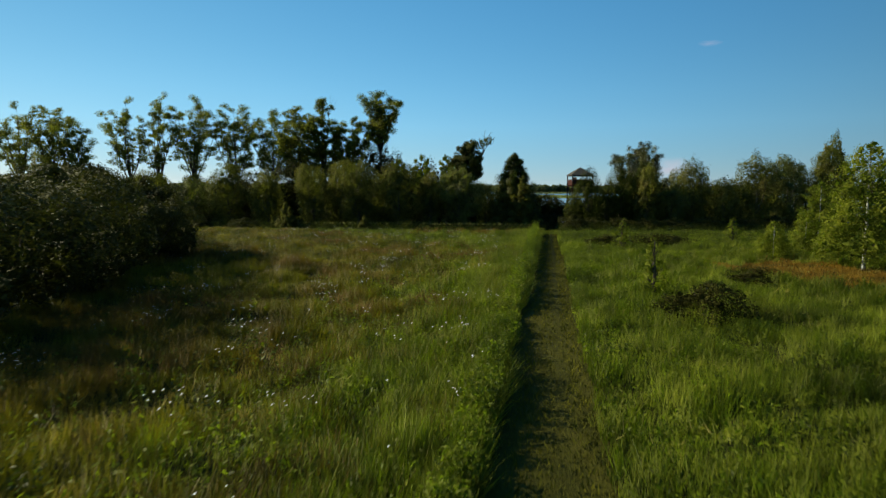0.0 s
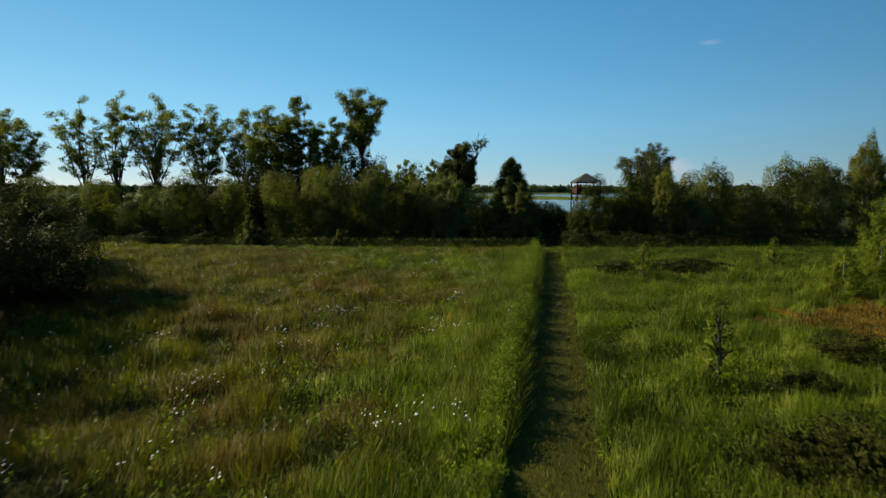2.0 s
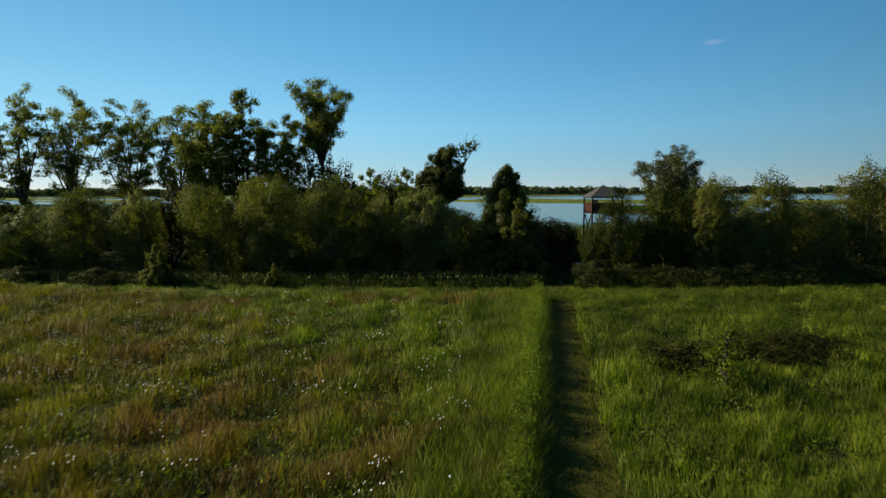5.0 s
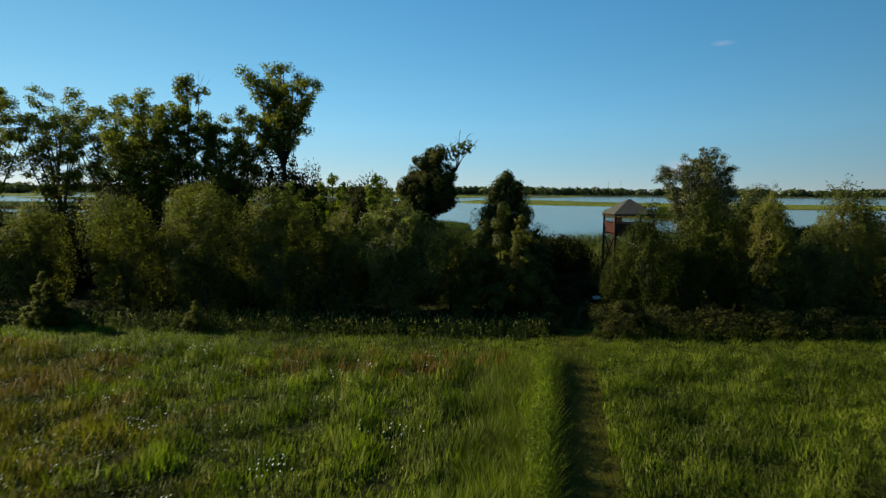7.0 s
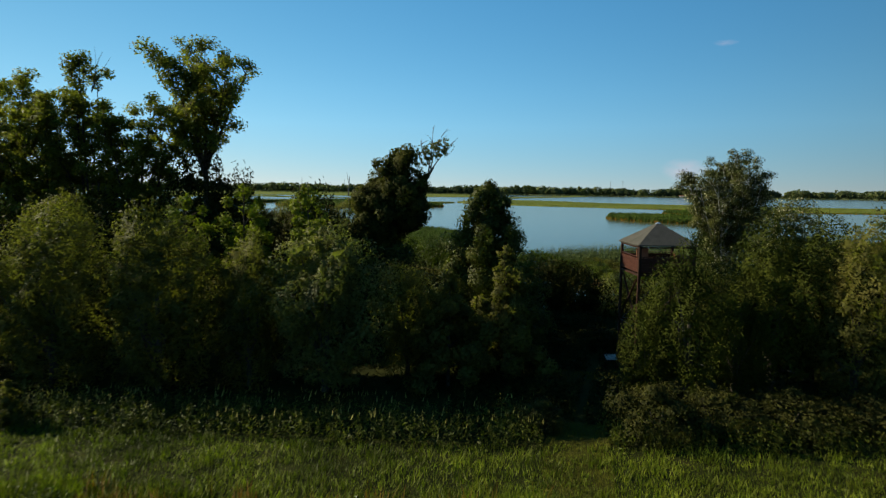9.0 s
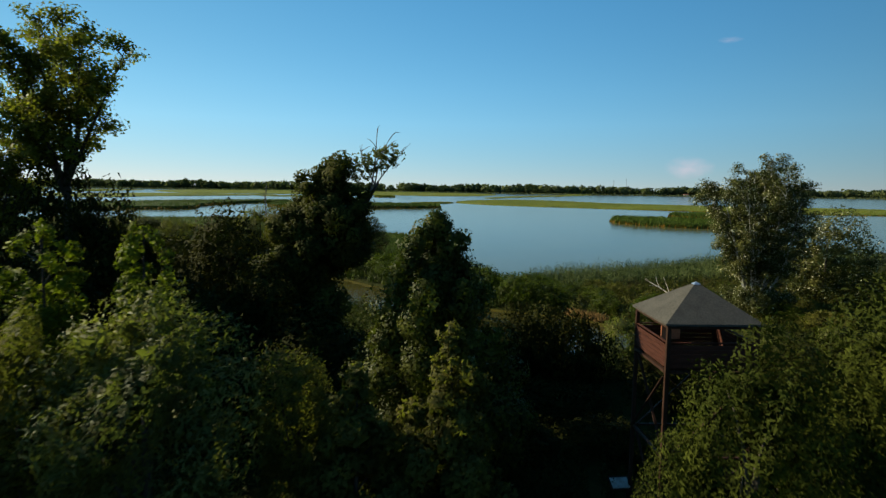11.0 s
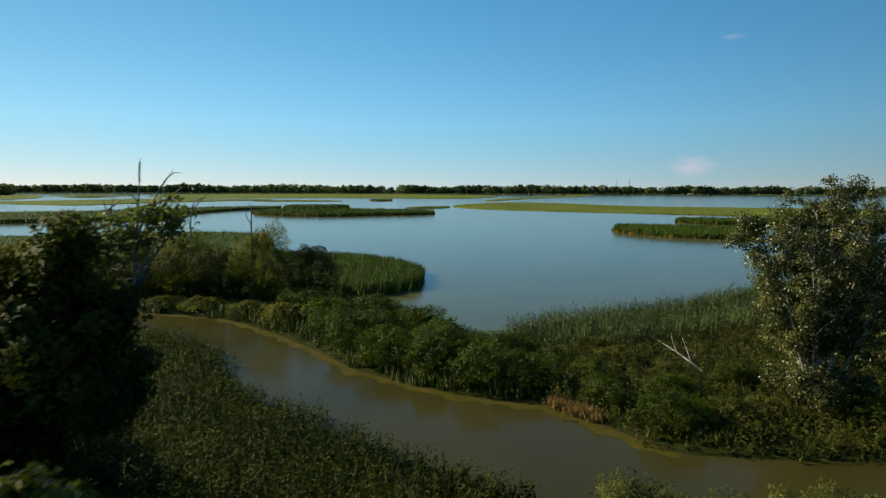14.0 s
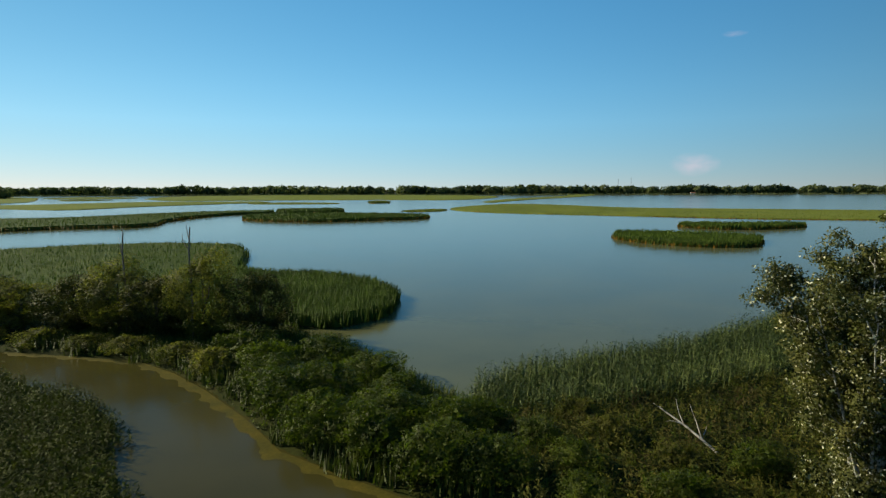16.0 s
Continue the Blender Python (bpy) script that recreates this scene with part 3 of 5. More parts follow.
def bush(at, height, half, seed, leaf_mat=SHRUB, leaf=0.24, density=230, label="rounded green shrub at the water's edge", name="shrub", group="shrubs along the channel", count=26, width=0.5, droop=0.2):
    rng = np.random.default_rng(seed)
    lobes = round_lobes(rng, height, half, count, 0.1, 0.27, 0.85)
    limbs = [(curved((rng.normal(0, 0.1), rng.normal(0, 0.1), 0), lobes[k][:3], 0.2, rng, 4), [0.06, 0.05, 0.035, 0.015]) for k in range(3, count, max(1, count // 5))]
    return grow(name, at, label, "shrub", group, None, limbs, np.concatenate([crown_shell(rng, height, half, leaf, leaf * width, droop, 0.0, 1.1, 1.1, 0.42), lobe_leaves(rng, lobes[::2], density * 0.6, leaf, leaf * width, droop)]), leaf_mat, limb_name="stem")


def set_out(first, spots, relabel=None):
    """Copies of a plant: x, y, scale, height scale, turn."""
    for k, (x, y, s, h, turn) in enumerate(spots):
        z = float(ground_z(x, y)) - 0.05
        c = copy_thing(first, pose(x, y, z, 0, 0, turn) @ Matrix.Diagonal((s, s, h, 1)))
        if relabel:
            tagged(c, relabel)


# tall poplars behind the hedge
tall_poplar((-14.3, 141.5), 29.4, 18.0, 5.6, 11, 1, low=0.0, clumps=6, lean=(0.2, 0.0), density=112, vase=1.0, fork=15.0)
tall_poplar((-22.0, 142.5), 24.4, 9.0, 4.4, 10, 2, low=0.4, clumps=7, lean=(0.8, 0.2), density=170)
tall_poplar((-26.2, 141.5), 28.0, 9.0, 4.4, 10, 3, low=0.4, clumps=8, lean=(-0.5, 0.0), density=170, dead=3)
tall_poplar((-31.5, 142.5), 26.2, 9.0, 5.8, 11, 4, low=0.4, clumps=7, lean=(-1.2, 0.0), density=160)
tall_poplar((-41.0, 148.0), 26.6, 10.0, 6.4, 9, 12, lean=(0.4, 0.3))
tall_poplar((-48.5, 148.0), 27.2, 11.0, 6.6, 10, 5, lean=(-0.6, 0.0))
tall_poplar((-58.5, 146.0), 28.4, 13.5, 6.8, 9, 6, lean=(0.3, 0.2))
tall_poplar((-66.5, 145.0), 29.0, 13.0, 5.2, 7, 7, lean=(0.6, 0.0))
tall_poplar((-72.5, 145.5), 28.4, 13.0, 5.6, 7, 8, lean=(-0.9, 0.0))
tall_poplar((-88.0, 150.0), 24.6, 12.0, 5.9, 8, 13)
tall_poplar((-93.5, 150.0), 26.8, 13.0, 6.4, 8, 9)
tall_poplar((-102.0, 151.0), 28.0, 12.0, 7.3, 8, 10)

# the silver poplar by the channel
tall_poplar((54.2, 174.3), 21.4, 4.6, 5.8, 22, 21, SILVER, "silver_poplar_tree", "silver poplar with glinting pale leaf undersides by the channel", 215, 0.21, PALE_BARK, 10, "silver poplars by the channel", 0.9, (0.0, 0.0), 0.6, 2.2)
willow((67.5, 182.0), 13.0, 5.4, 22, SILVER, 0.34, 170, "smaller silver poplar beside the tall one", "silver_poplar_tree", "silver poplars by the channel", 50, 0.1, 0.1, 0.7, 0.19)

THICKET_LEAF = leaf_material("thicket_leaf", [(0.0, (0.026, 0.028, 0.010)), (0.6, (0.052, 0.055, 0.019)), (1.0, (0.112, 0.115, 0.048))], 0.3, 0.2, 0.6, gloss=0.06, tone=(1.07, 1.0, 0.84))
SNAG_LEAF = leaf_material("ivy_and_willow_leaf", [(0.0, (0.040, 0.044, 0.013)), (0.6, (0.074, 0.080, 0.022)), (1.0, (0.120, 0.124, 0.040))], 0.3, 0.25, 0.65, gloss=0.06, tone=(1.07, 1.0, 0.84))

# the leaning tree with the dead crown
rng = np.random.default_rng(31)
snag_trunk = ([(-3.6, 0, 0), (-3.2, 0.1, 5), (-2.3, 0, 9.6), (-0.4, 0.1, 12.4), (0.9, 0, 13.8), (2.4, 0.1, 16.4)], [0.42, 0.36, 0.30, 0.24, 0.18, 0.10])
snag_lobes = [(-1.5 + rng.normal(0, 1.0), rng.normal(0, 1.0), 16.0 + rng.normal(0, 0.9), rng.uniform(0.75, 1.25), 0.9) for _ in range(20)]
snag_lobes += [(-2.9 + rng.normal(0, 1.6), rng.normal(0, 1.5), rng.uniform(9.6, 14.6), rng.uniform(1.0, 1.7), 1.0) for _ in range(32)]
snag_lobes += [(0.4 + rng.normal(0, 0.7), rng.normal(0, 0.8), rng.uniform(10.0, 13.2), rng.uniform(0.7, 1.2), 1.0) for _ in range(14)]
snag_lobes += [(-3.0 + rng.normal(0, 1.5), rng.normal(0, 1.5), rng.uniform(1.5, 10.5), rng.uniform(1.2, 2.0), 1.1) for _ in range(38)]
snag_lobes += [(0.5 + rng.normal(0, 0.6), rng.normal(0, 0.7), 14.6 + rng.normal(0, 0.9), rng.uniform(0.6, 1.0), 0.9) for _ in range(9)]
fade_u = rng.uniform(0, 1, 4200)
fade_way = unit(rng.normal(size=(4200, 3)))
fading = np.stack([-1.2 + 5.0 * fade_u, 0 * fade_u, 16.6 + 2.0 * fade_u], 1) + fade_way * (rng.uniform(0.2, 1.0, (4200, 1)) ** 0.6) * (1.55 - 0.6 * fade_u)[:, None]
fading = fading[waves(2.2 * fading[:, 0], 2.2 * fading[:, 2], 2.0, 93) > -0.15]
dead = []
for k, tip in enumerate(((2.3, 0.1, 20.7), (3.8, -0.3, 20.4), (4.9, 0.3, 19.5), (3.2, 0.5, 19.4), (1.0, -0.4, 19.2))):
    line = curved((1.8 + 0.1 * k, 0.1, 15.6 + 0.14 * k), tip, 0.1, rng, 7)
    dead.append([(line, list(np.linspace(0.075, 0.014, 7)))] + [(curved(line[j], (line[j][0] + rng.normal(0.3, 0.5), line[j][1] + rng.normal(0, 0.4), line[j][2] + rng.uniform(0.4, 1.1)), 0.1, rng, 4), [0.04, 0.028, 0.02, 0.008]) for j in (2, 3, 4, 5)])
grow("leaning_tree", (7.0, 143.7), "leaning ivy-clad tree with a bare dead crown", "tree", "", snag_trunk, [[(curved((-2.4 + 0.3 * i, 0, 8.5 + 0.8 * i), snag_lobes[i * 9][:3], 0.3, rng, 5), list(np.linspace(0.14, 0.04, 5)))] for i in range(6)],
     lobe_leaves(rng, snag_lobes, 330, 0.28, 0.18, 0.4), SNAG_LEAF, extra=[("fading_foliage", mesh_leaves("fading_foliage", leaves(rng, fading, unit(rng.normal(size=fading.shape) + np.array([-0.6, -0.3, 0.6])), 0.24, 0.15, 0.3), PALE_WILLOW), "thin pale fading leaves")] + [("dead_branch", tubes_mesh("dead_branch", d, GREY_WOOD, 5), "bare grey branch") for d in dead])

# willows of the hedge, from the outer end to the tower
w1 = willow((-16.0, 119.0), 12.4, 3.6, 41)
w2 = willow((-8.4, 118.6), 12.6, 3.5, 42)
w3 = willow((3.0, 119.2), 12.0, 3.8, 43, PALE_WILLOW, label="pale silvery willow in the hedge")
w4 = willow((-25.0, 121.0), 11.4, 3.9, 44, label="broad dark willow in the hedge")
set_out(w2, [(-2.4, 119.6, 0.75, 0.86, 130), (-41.5, 121.0, 0.95, 0.92, 200), (38.5, 118.2, 0.98, 1.0, 80), (75.0, 122.0, 1.15, 1.2, 20), (-85, 132, 1.2, 1.15, 310)])
set_out(w1, [(-33.5, 120.0, 0.85, 0.86, 70), (48.3, 121.0, 1.05, 1.04, 40), (60.5, 121.0, 1.1, 1.12, 160), (-72.0, 127.0, 1.15, 0.9, 20), (100, 126, 1.3, 1.2, 90)])
set_out(w3, [(-49.5, 122.0, 0.95, 0.8, 250), (43.5, 119.5, 0.72, 0.72, 300), (67.5, 123.0, 1.1, 1.22, 110), (-96, 134, 1.3, 1.0, 150)])
set_out(w4, [(-57.5, 124.0, 1.0, 0.9, 30), (-65.0, 125.0, 0.9, 0.78, 140), (54.5, 121.5, 0.8, 0.8, 215), (86.0, 124.0, 1.2, 1.1, 260), (-12.0, 125.5, 0.8, 0.9, 75), (-20.5, 126.0, 0.9, 1.1, 200), (8.4, 123.0, 0.62, 0.72, 10)])
# thicket behind the willows, its shade carried by the near-black leaf colour
dk = willow((-30.0, 131.0), 12.5, 5.0, 45, SHADED_LEAF, 0.56, 70, "dense thicket tree behind the willows, leaf colour darkened for shade", "thicket_tree", "thicket behind the willows")
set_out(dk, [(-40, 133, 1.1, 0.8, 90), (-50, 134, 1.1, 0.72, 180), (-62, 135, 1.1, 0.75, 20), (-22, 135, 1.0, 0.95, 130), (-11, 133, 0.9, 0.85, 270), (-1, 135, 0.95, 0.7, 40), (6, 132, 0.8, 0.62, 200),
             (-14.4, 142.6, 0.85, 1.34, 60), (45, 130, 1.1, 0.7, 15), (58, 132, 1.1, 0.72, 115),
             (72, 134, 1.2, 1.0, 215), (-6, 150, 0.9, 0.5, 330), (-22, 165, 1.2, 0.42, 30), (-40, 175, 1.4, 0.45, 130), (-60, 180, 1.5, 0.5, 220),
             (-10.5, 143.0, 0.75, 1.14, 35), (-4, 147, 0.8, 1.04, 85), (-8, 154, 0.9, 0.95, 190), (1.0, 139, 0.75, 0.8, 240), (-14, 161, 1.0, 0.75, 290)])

# young trees of the hedge
Y_LEAF = leaf_material("young_tree_leaf", [(0.0, (0.039, 0.047, 0.012)), (0.5, (0.065, 0.078, 0.017)), (0.88, (0.098, 0.111, 0.026)), (1.0, (0.150, 0.163, 0.070))], 0.3, 0.28, 0.5, gloss=0.12)
y1 = young_tree((14.6, 129.2), 14.9, 5.0, 51, Y_LEAF, 0.21, 330, "young broad tree with glossy olive-green leaves", count=130, low=0.04, taper=0.58)
y2 = young_tree((-4.2, 124.0), 14.6, 2.6, 52, BRIGHT_POPLAR, 0.26, 330, "young poplar with bright green leaves above the willows", low=0.3, taper=0.42)
set_out(y2, [(0.7, 124.2, 0.95, 1.0, 100), (-8.8, 124.5, 0.95, 0.95, 200)])
y3 = young_tree((15.6, 122.5), 10.2, 2.9, 53, WILLOW, 0.27, 380, "slender upright willow beside the trail gap")
TOWER_BUSH_LEAF = leaf_material("tower_bush_leaf", [(0.0, (0.024, 0.032, 0.008)), (0.5, (0.040, 0.052, 0.013)), (1.0, (0.070, 0.084, 0.024))], 0.3, 0.14, 0.7, gloss=0.04)
w5 = willow((27.4, 118.2), 10.2, 2.6, 46, TOWER_BUSH_LEAF, 0.25, 400, "upright bushy willow in front of the tower", count=56)
set_out(w5, [(34.3, 120.6, 1.15, 1.12, 190), (31.2, 119.5, 0.75, 0.8, 80), (25.0, 118.8, 0.62, 0.60, 280), (38.6, 123.5, 1.3, 1.1, 40)])
set_out(y3, [(11.5, 121.0, 0.95, 0.85, 250), (-27.5, 112.5, 0.5, 0.42, 60), (-14.0, 112.0, 0.36, 0.28, 0), (-28.5, 113.5, 0.55, 0.5, 160)])

# birches in the meadow
b1 = young_tree((37.6, 56.6), 11.4, 3.3, 61, BRIGHT_POPLAR, 0.19, 130, "birch with a pale trunk and loose light green crown", "birch_tree", "birches in the meadow", 120, 0.13, 0.36)
for o in b1.children:
    if o.name.startswith("trunk"):
        o.data.materials[0] = PALE_BARK
        tagged(o, "white peeling bark")
set_out(b1, [(46.5, 78.0, 0.75, 0.74, 200), (34.4, 65.5, 0.45, 0.36, 70), (39.4, 68.5, 0.5, 0.45, 140)])
set_out(w2, [(85.0, 138.0, 1.2, 1.55, 60)], "tall feathery willow at the end of the hedge")

# the thicket beside the meadow
m1 = willow((-33.5, 57.0), 9.2, 5.0, 71, THICKET_LEAF, 0.36, 150, "bushy grey willow at the meadow's edge", "willow_bush", "willow thicket beside the meadow", 46, 0.04, 0.4)
m2 = willow((-27.0, 50.5), 7.6, 4.4, 72, THICKET_LEAF, 0.36, 150, "low willow bush at the meadow's edge", "willow_bush", "willow thicket beside the meadow", 40, 0.04, 0.4)
set_out(m1, [(-40, 64, 1.1, 1.0, 80), (-31.0, 66.0, 0.9, 0.95, 190), (-44, 78, 1.2, 1.15, 120), (-52, 88, 1.3, 1.25, 220)])
set_out(m2, [(-24.0, 42.5, 0.95, 0.9, 60), (-23.0, 35.0, 1.0, 0.92, 170), (-26.5, 60.0, 0.8, 0.78, 250), (-21.8, 27.5, 0.95, 0.9, 330), (-27.0, 19.5, 1.0, 1.0, 290), (-33, 44, 1.1, 1.05, 20)])

# shrubs in the meadow
s1 = bush((13.6, 33.4), 2.0, 2.1, 81, SHADED_LEAF, 0.15, 420, "dark low sloe bush in tall grass", "bush", "bushes in the meadow", 30)
set_out(s1, [(27.0, 80.0, 1.4, 0.75, 100), (20.5, 78.5, 1.3, 0.8, 30), (30.5, 81.5, 1.3, 0.7, 200), (23.0, 46.5, 0.9, 0.6, 60), (17.5, 41.5, 0.5, 0.5, 10)])
sap = young_tree((14.3, 42.4), 3.9, 0.95, 82, BRIGHT_POPLAR, 0.14, 210, "pale-leaved sapling in tall grass", "sapling", "saplings in the meadow", 24, 0.15)
set_out(sap, [(21.3, 74.0, 1.3, 1.05, 120), (39.0, 84.5, 1.2, 0.9, 30)])

# bushes in front of the hedge, right of the trail gap
h1 = bush((23.6, 112.8), 3.1, 2.3, 91, THICKET_LEAF, 0.2, 420, "leafy bright green shrub beside the trail gap", "shrub", "shrubs in front of the hedge", 30)
set_out(h1, [(27.5, 113.5, 1.0, 0.85, 80), (32.0, 113.8, 1.1, 0.8, 170), (36.8, 113.4, 1.0, 0.75, 260), (42.0, 114.2, 1.2, 0.8, 30), (48.0, 115.0, 1.3, 0.85, 120), (55.0, 115.5, 1.3, 0.8, 200), (62.0, 116.5, 1.3, 0.9, 310), (70, 117.5, 1.4, 0.9, 20),
             (17.2, 113.4, 0.55, 0.6, 50), (-36, 114, 1.0, 0.7, 70), (-46, 116, 1.1, 0.7, 10), (-58, 118, 1.2, 0.7, 10)])

# shrubs along the channel
c1 = bush((14.2, 187.0), 3.9, 3.2, 101, SHRUB, 0.3, 180)
c2 = bush((19.0, 183.5), 4.2, 3.0, 102, SHRUB, 0.3, 180)
c3 = bush((-4.0, 206.5), 3.2, 2.8, 103, WILLOW, 0.3, 200, "grey-green willow shrub at the water's edge", droop=0.4)
set_out(c1, [(9.0, 194.5, 1.15, 1.05, 60), (20.5, 190.0, 1.2, 0.95, 150), (24.0, 180.6, 0.95, 1.0, 240), (5.5, 200.5, 1.0, 0.9, 330), (29.0, 180.0, 0.9, 0.8, 20), (16.0, 204.5, 1.1, 0.8, 210), (9.5, 211.5, 1.2, 0.85, 100)])
set_out(c2, [(13.0, 197.0, 1.2, 0.95, 40), (3.0, 207.0, 1.1, 0.95, 130), (-2.5, 213.0, 1.2, 0.95, 260), (25.5, 186.5, 1.0, 0.8, 310), (19.5, 197.5, 1.0, 0.75, 170), (28.5, 190.5, 0.9, 0.7, 80), (40.5, 169.5, 0.9, 0.75, 90), (35.5, 174.8, 0.7, 0.6, 0)])
set_out(c3, [(-10.5, 211.5, 1.0, 0.8, 50), (-20.0, 216.0, 1.1, 0.75, 140), (-27.0, 217.0, 1.0, 0.7, 220), (-35.0, 219.0, 1.1, 0.8, 310), (-45.0, 221.0, 1.2, 0.8, 30), (45.5, 170.0, 1.0, 0.7, 10), (60.0, 168.0, 1.2, 0.8, 120), (70, 168, 1.3, 0.9, 200)])
set_out(c2, [(36.0, 181.0, 0.7, 0.6, 20), (42.5, 176.5, 0.75, 0.6, 110), (33.0, 187.0, 0.7, 0.55, 200), (50.0, 181.0, 0.8, 0.55, 290), (57.0, 171.0, 0.8, 0.6, 60)], "low rounded scrub on the narrow bank")
set_out(c3, [(40.0, 187.5, 0.8, 0.7, 30), (48.5, 172.0, 0.8, 0.65, 130), (44.0, 182.5, 0.75, 0.6, 210), (38.0, 193.0, 0.8, 0.6, 310), (63.0, 176.0, 0.9, 0.7, 80)], "low grey-green scrub on the narrow bank")
t1 = willow((-12.0, 222.0), 13.6, 4.2, 111, WILLOW, 0.38, 160, "rounded willow on the far bank of the channel", "willow_tree", "trees on the far bank", 44)
t2 = willow((-4.0, 223.5), 10.4, 4.4, 112, THICKET_LEAF, 0.38, 150, "dark rounded tree on the far bank of the channel", "willow_tree", "trees on the far bank", 44)
set_out(t1, [(-27.0, 226.0, 1.2, 0.86, 80), (-44.0, 228.0, 1.2, 0.62, 190), (-62.0, 232.0, 1.5, 0.7, 30)])
set_out(t2, [(-20.0, 224.0, 1.0, 0.95, 50), (-34.0, 226.5, 1.1, 0.9, 150), (-52.0, 230.0, 1.2, 0.85, 260), (-76.0, 238.0, 1.5, 0.9, 340), (73.0, 172.0, 1.2, 0.7, 20), (85.0, 176.0, 1.4, 0.8, 120)])

# near side of the channel
n1 = bush((31.5, 151.0), 4.2, 2.6, 121, PALE_WILLOW, 0.28, 240, "pale fluffy willow shrub near the tower", "shrub", "shrubs near the tower", 30, 0.4, 0.5)
set_out(n1, [(35.6, 149.6, 1.0, 0.9, 70), (40.0, 149.4, 1.0, 1.05, 160), (44.5, 148.4, 1.1, 0.95, 250), (49.5, 148.0, 1.1, 1.05, 340), (55.0, 147.6, 1.2, 0.95, 20), (61.0, 147.2, 1.3, 1.05, 110), (28.5, 147.5, 0.8, 0.7, 200), (69, 146.5, 1.5, 1.1, 20)])
n2 = bush((21.5, 148.5), 4.6, 3.2, 122, SHADED_LEAF, 0.3, 200, "bramble thicket near the water, leaf colour darkened for shade", "shrub", "thicket near the tower", 30)
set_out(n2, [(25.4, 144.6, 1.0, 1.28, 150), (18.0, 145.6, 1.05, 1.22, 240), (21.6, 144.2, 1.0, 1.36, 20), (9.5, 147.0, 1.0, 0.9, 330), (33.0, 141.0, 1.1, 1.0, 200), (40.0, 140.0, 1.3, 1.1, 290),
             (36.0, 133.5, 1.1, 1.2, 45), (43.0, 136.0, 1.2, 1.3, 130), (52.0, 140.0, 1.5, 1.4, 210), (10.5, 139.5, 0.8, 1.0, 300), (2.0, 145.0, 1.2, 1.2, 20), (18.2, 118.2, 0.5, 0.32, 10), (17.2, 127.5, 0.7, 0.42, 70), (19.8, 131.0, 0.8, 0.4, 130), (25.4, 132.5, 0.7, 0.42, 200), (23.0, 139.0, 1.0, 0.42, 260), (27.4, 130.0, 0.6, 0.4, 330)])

# fallen dead tree on the far bank
rng = np.random.default_rng(7)
dz = float(ground_z(46.2, 187.0))
fallen = thing("fallen_branch", (46.2, 187.0, dz), "bleached bare fallen branch lying in reeds", "dead branch")
fallen.scale = (0.8, 0.8, 0.8)
spine = [(2.6, -3.2, 0.05), (1.4, -1.6, 1.0), (0.0, 0.0, 2.0), (-1.6, 1.8, 2.9), (-2.6, 2.6, 3.5)]
part("stem", tubes_mesh("stem", [(spine, [0.16, 0.14, 0.11, 0.08, 0.03])], DEAD_WOOD, 6), fallen)
for a, b in ((1, (1.0, 1.2, 3.9)), (2, (-0.2, 2.2, 4.2)), (2, (-2.0, 0.3, 2.3)), (3, (-2.6, 1.0, 3.6)), (1, (2.6, 0.2, 1.9))):
    part("branch", tubes_mesh("branch", [(curved(spine[a], b, 0.2, rng, 5), [0.09, 0.07, 0.05, 0.035, 0.012])], DEAD_WOOD, 5), fallen)
# two bare snags on the far bank
for x, y, h in ((-13.4, 221.5, 17.0), (-25.6, 225.5, 15.8)):
    z0 = float(ground_z(x, y))
    st = thing("dead_tree", (x, y, z0), "thin bare dead stem rising over willows", "dead tree", "dead stems")
    part("stem", tubes_mesh("stem", [([(0, 0, 0), (0.1, 0, h * 0.5), (-0.1, 0, h * 0.8), (0.2, 0, h)], [0.2, 0.15, 0.11, 0.05])], GREY_WOOD, 6), st)
    for k in range(4):
        part("branch", tubes_mesh("branch", [(curved((0, 0, h * (0.75 + 0.05 * k)), (rng.normal(0, 0.8), 0.1, h * (0.9 + 0.05 * k)), 0.1, rng, 4), [0.08, 0.06, 0.045, 0.02])], GREY_WOOD, 5), st)


# ---------------------------------------------------------------- grasses and reeds
def blades(rng, x, y, z, height, width, lean, tilt=None):
    """Tapering blades that lean over, shaded together as a soft sward."""
    n = len(x)
    a = rng.uniform(-1.57, 1.57, n)
    side = np.stack([np.cos(a), np.sin(a), np.zeros(n)], 1) * (width * 0.5)[:, None]
    b = rng.uniform(0, 6.283, n)
    tip = np.stack([np.cos(b) * lean * height, np.sin(b) * lean * height, height], 1)
    tip[:, 0] += 0.10 * height
    p = np.stack([x, y, z], 1)
    soft = np.stack([0.5 * np.sin(a), -0.5 * np.cos(a), np.full(n, 0.5)], 1) + rng.normal(0, 0.16, (n, 3))
    if tilt is not None:
        soft[:, :2] += tilt
    return np.stack([p - side, p + side, p + tip, unit(soft)], 1)


def scatter(rng, n, x0, x1, y0, y1):
    return rng.uniform(x0, x1, n), rng.uniform(y0, y1, n)


def off_trail(x, y, gap=1.35):
    cross = np.interp(x, [p[0] for p in CROSS], [p[1] for p in CROSS])
    edge = gap + np.where(x > trail_x(y), 0.45, 0.0) + 0.18 * waves(x, y, 1.7, 8)
    return (np.abs(x - trail_x(y)) > edge) & ((y < cross - 1.9 + 0.5 * waves(x, y, 5, 9)) | (x < -75))


def orange_patch(x, y):
    return np.clip(1.2 - np.hypot((x - 32) / 10.0, (y - 54) / 10.5), 0, 1) + 0.30 * waves(x, y, 6, 12) > 0.42


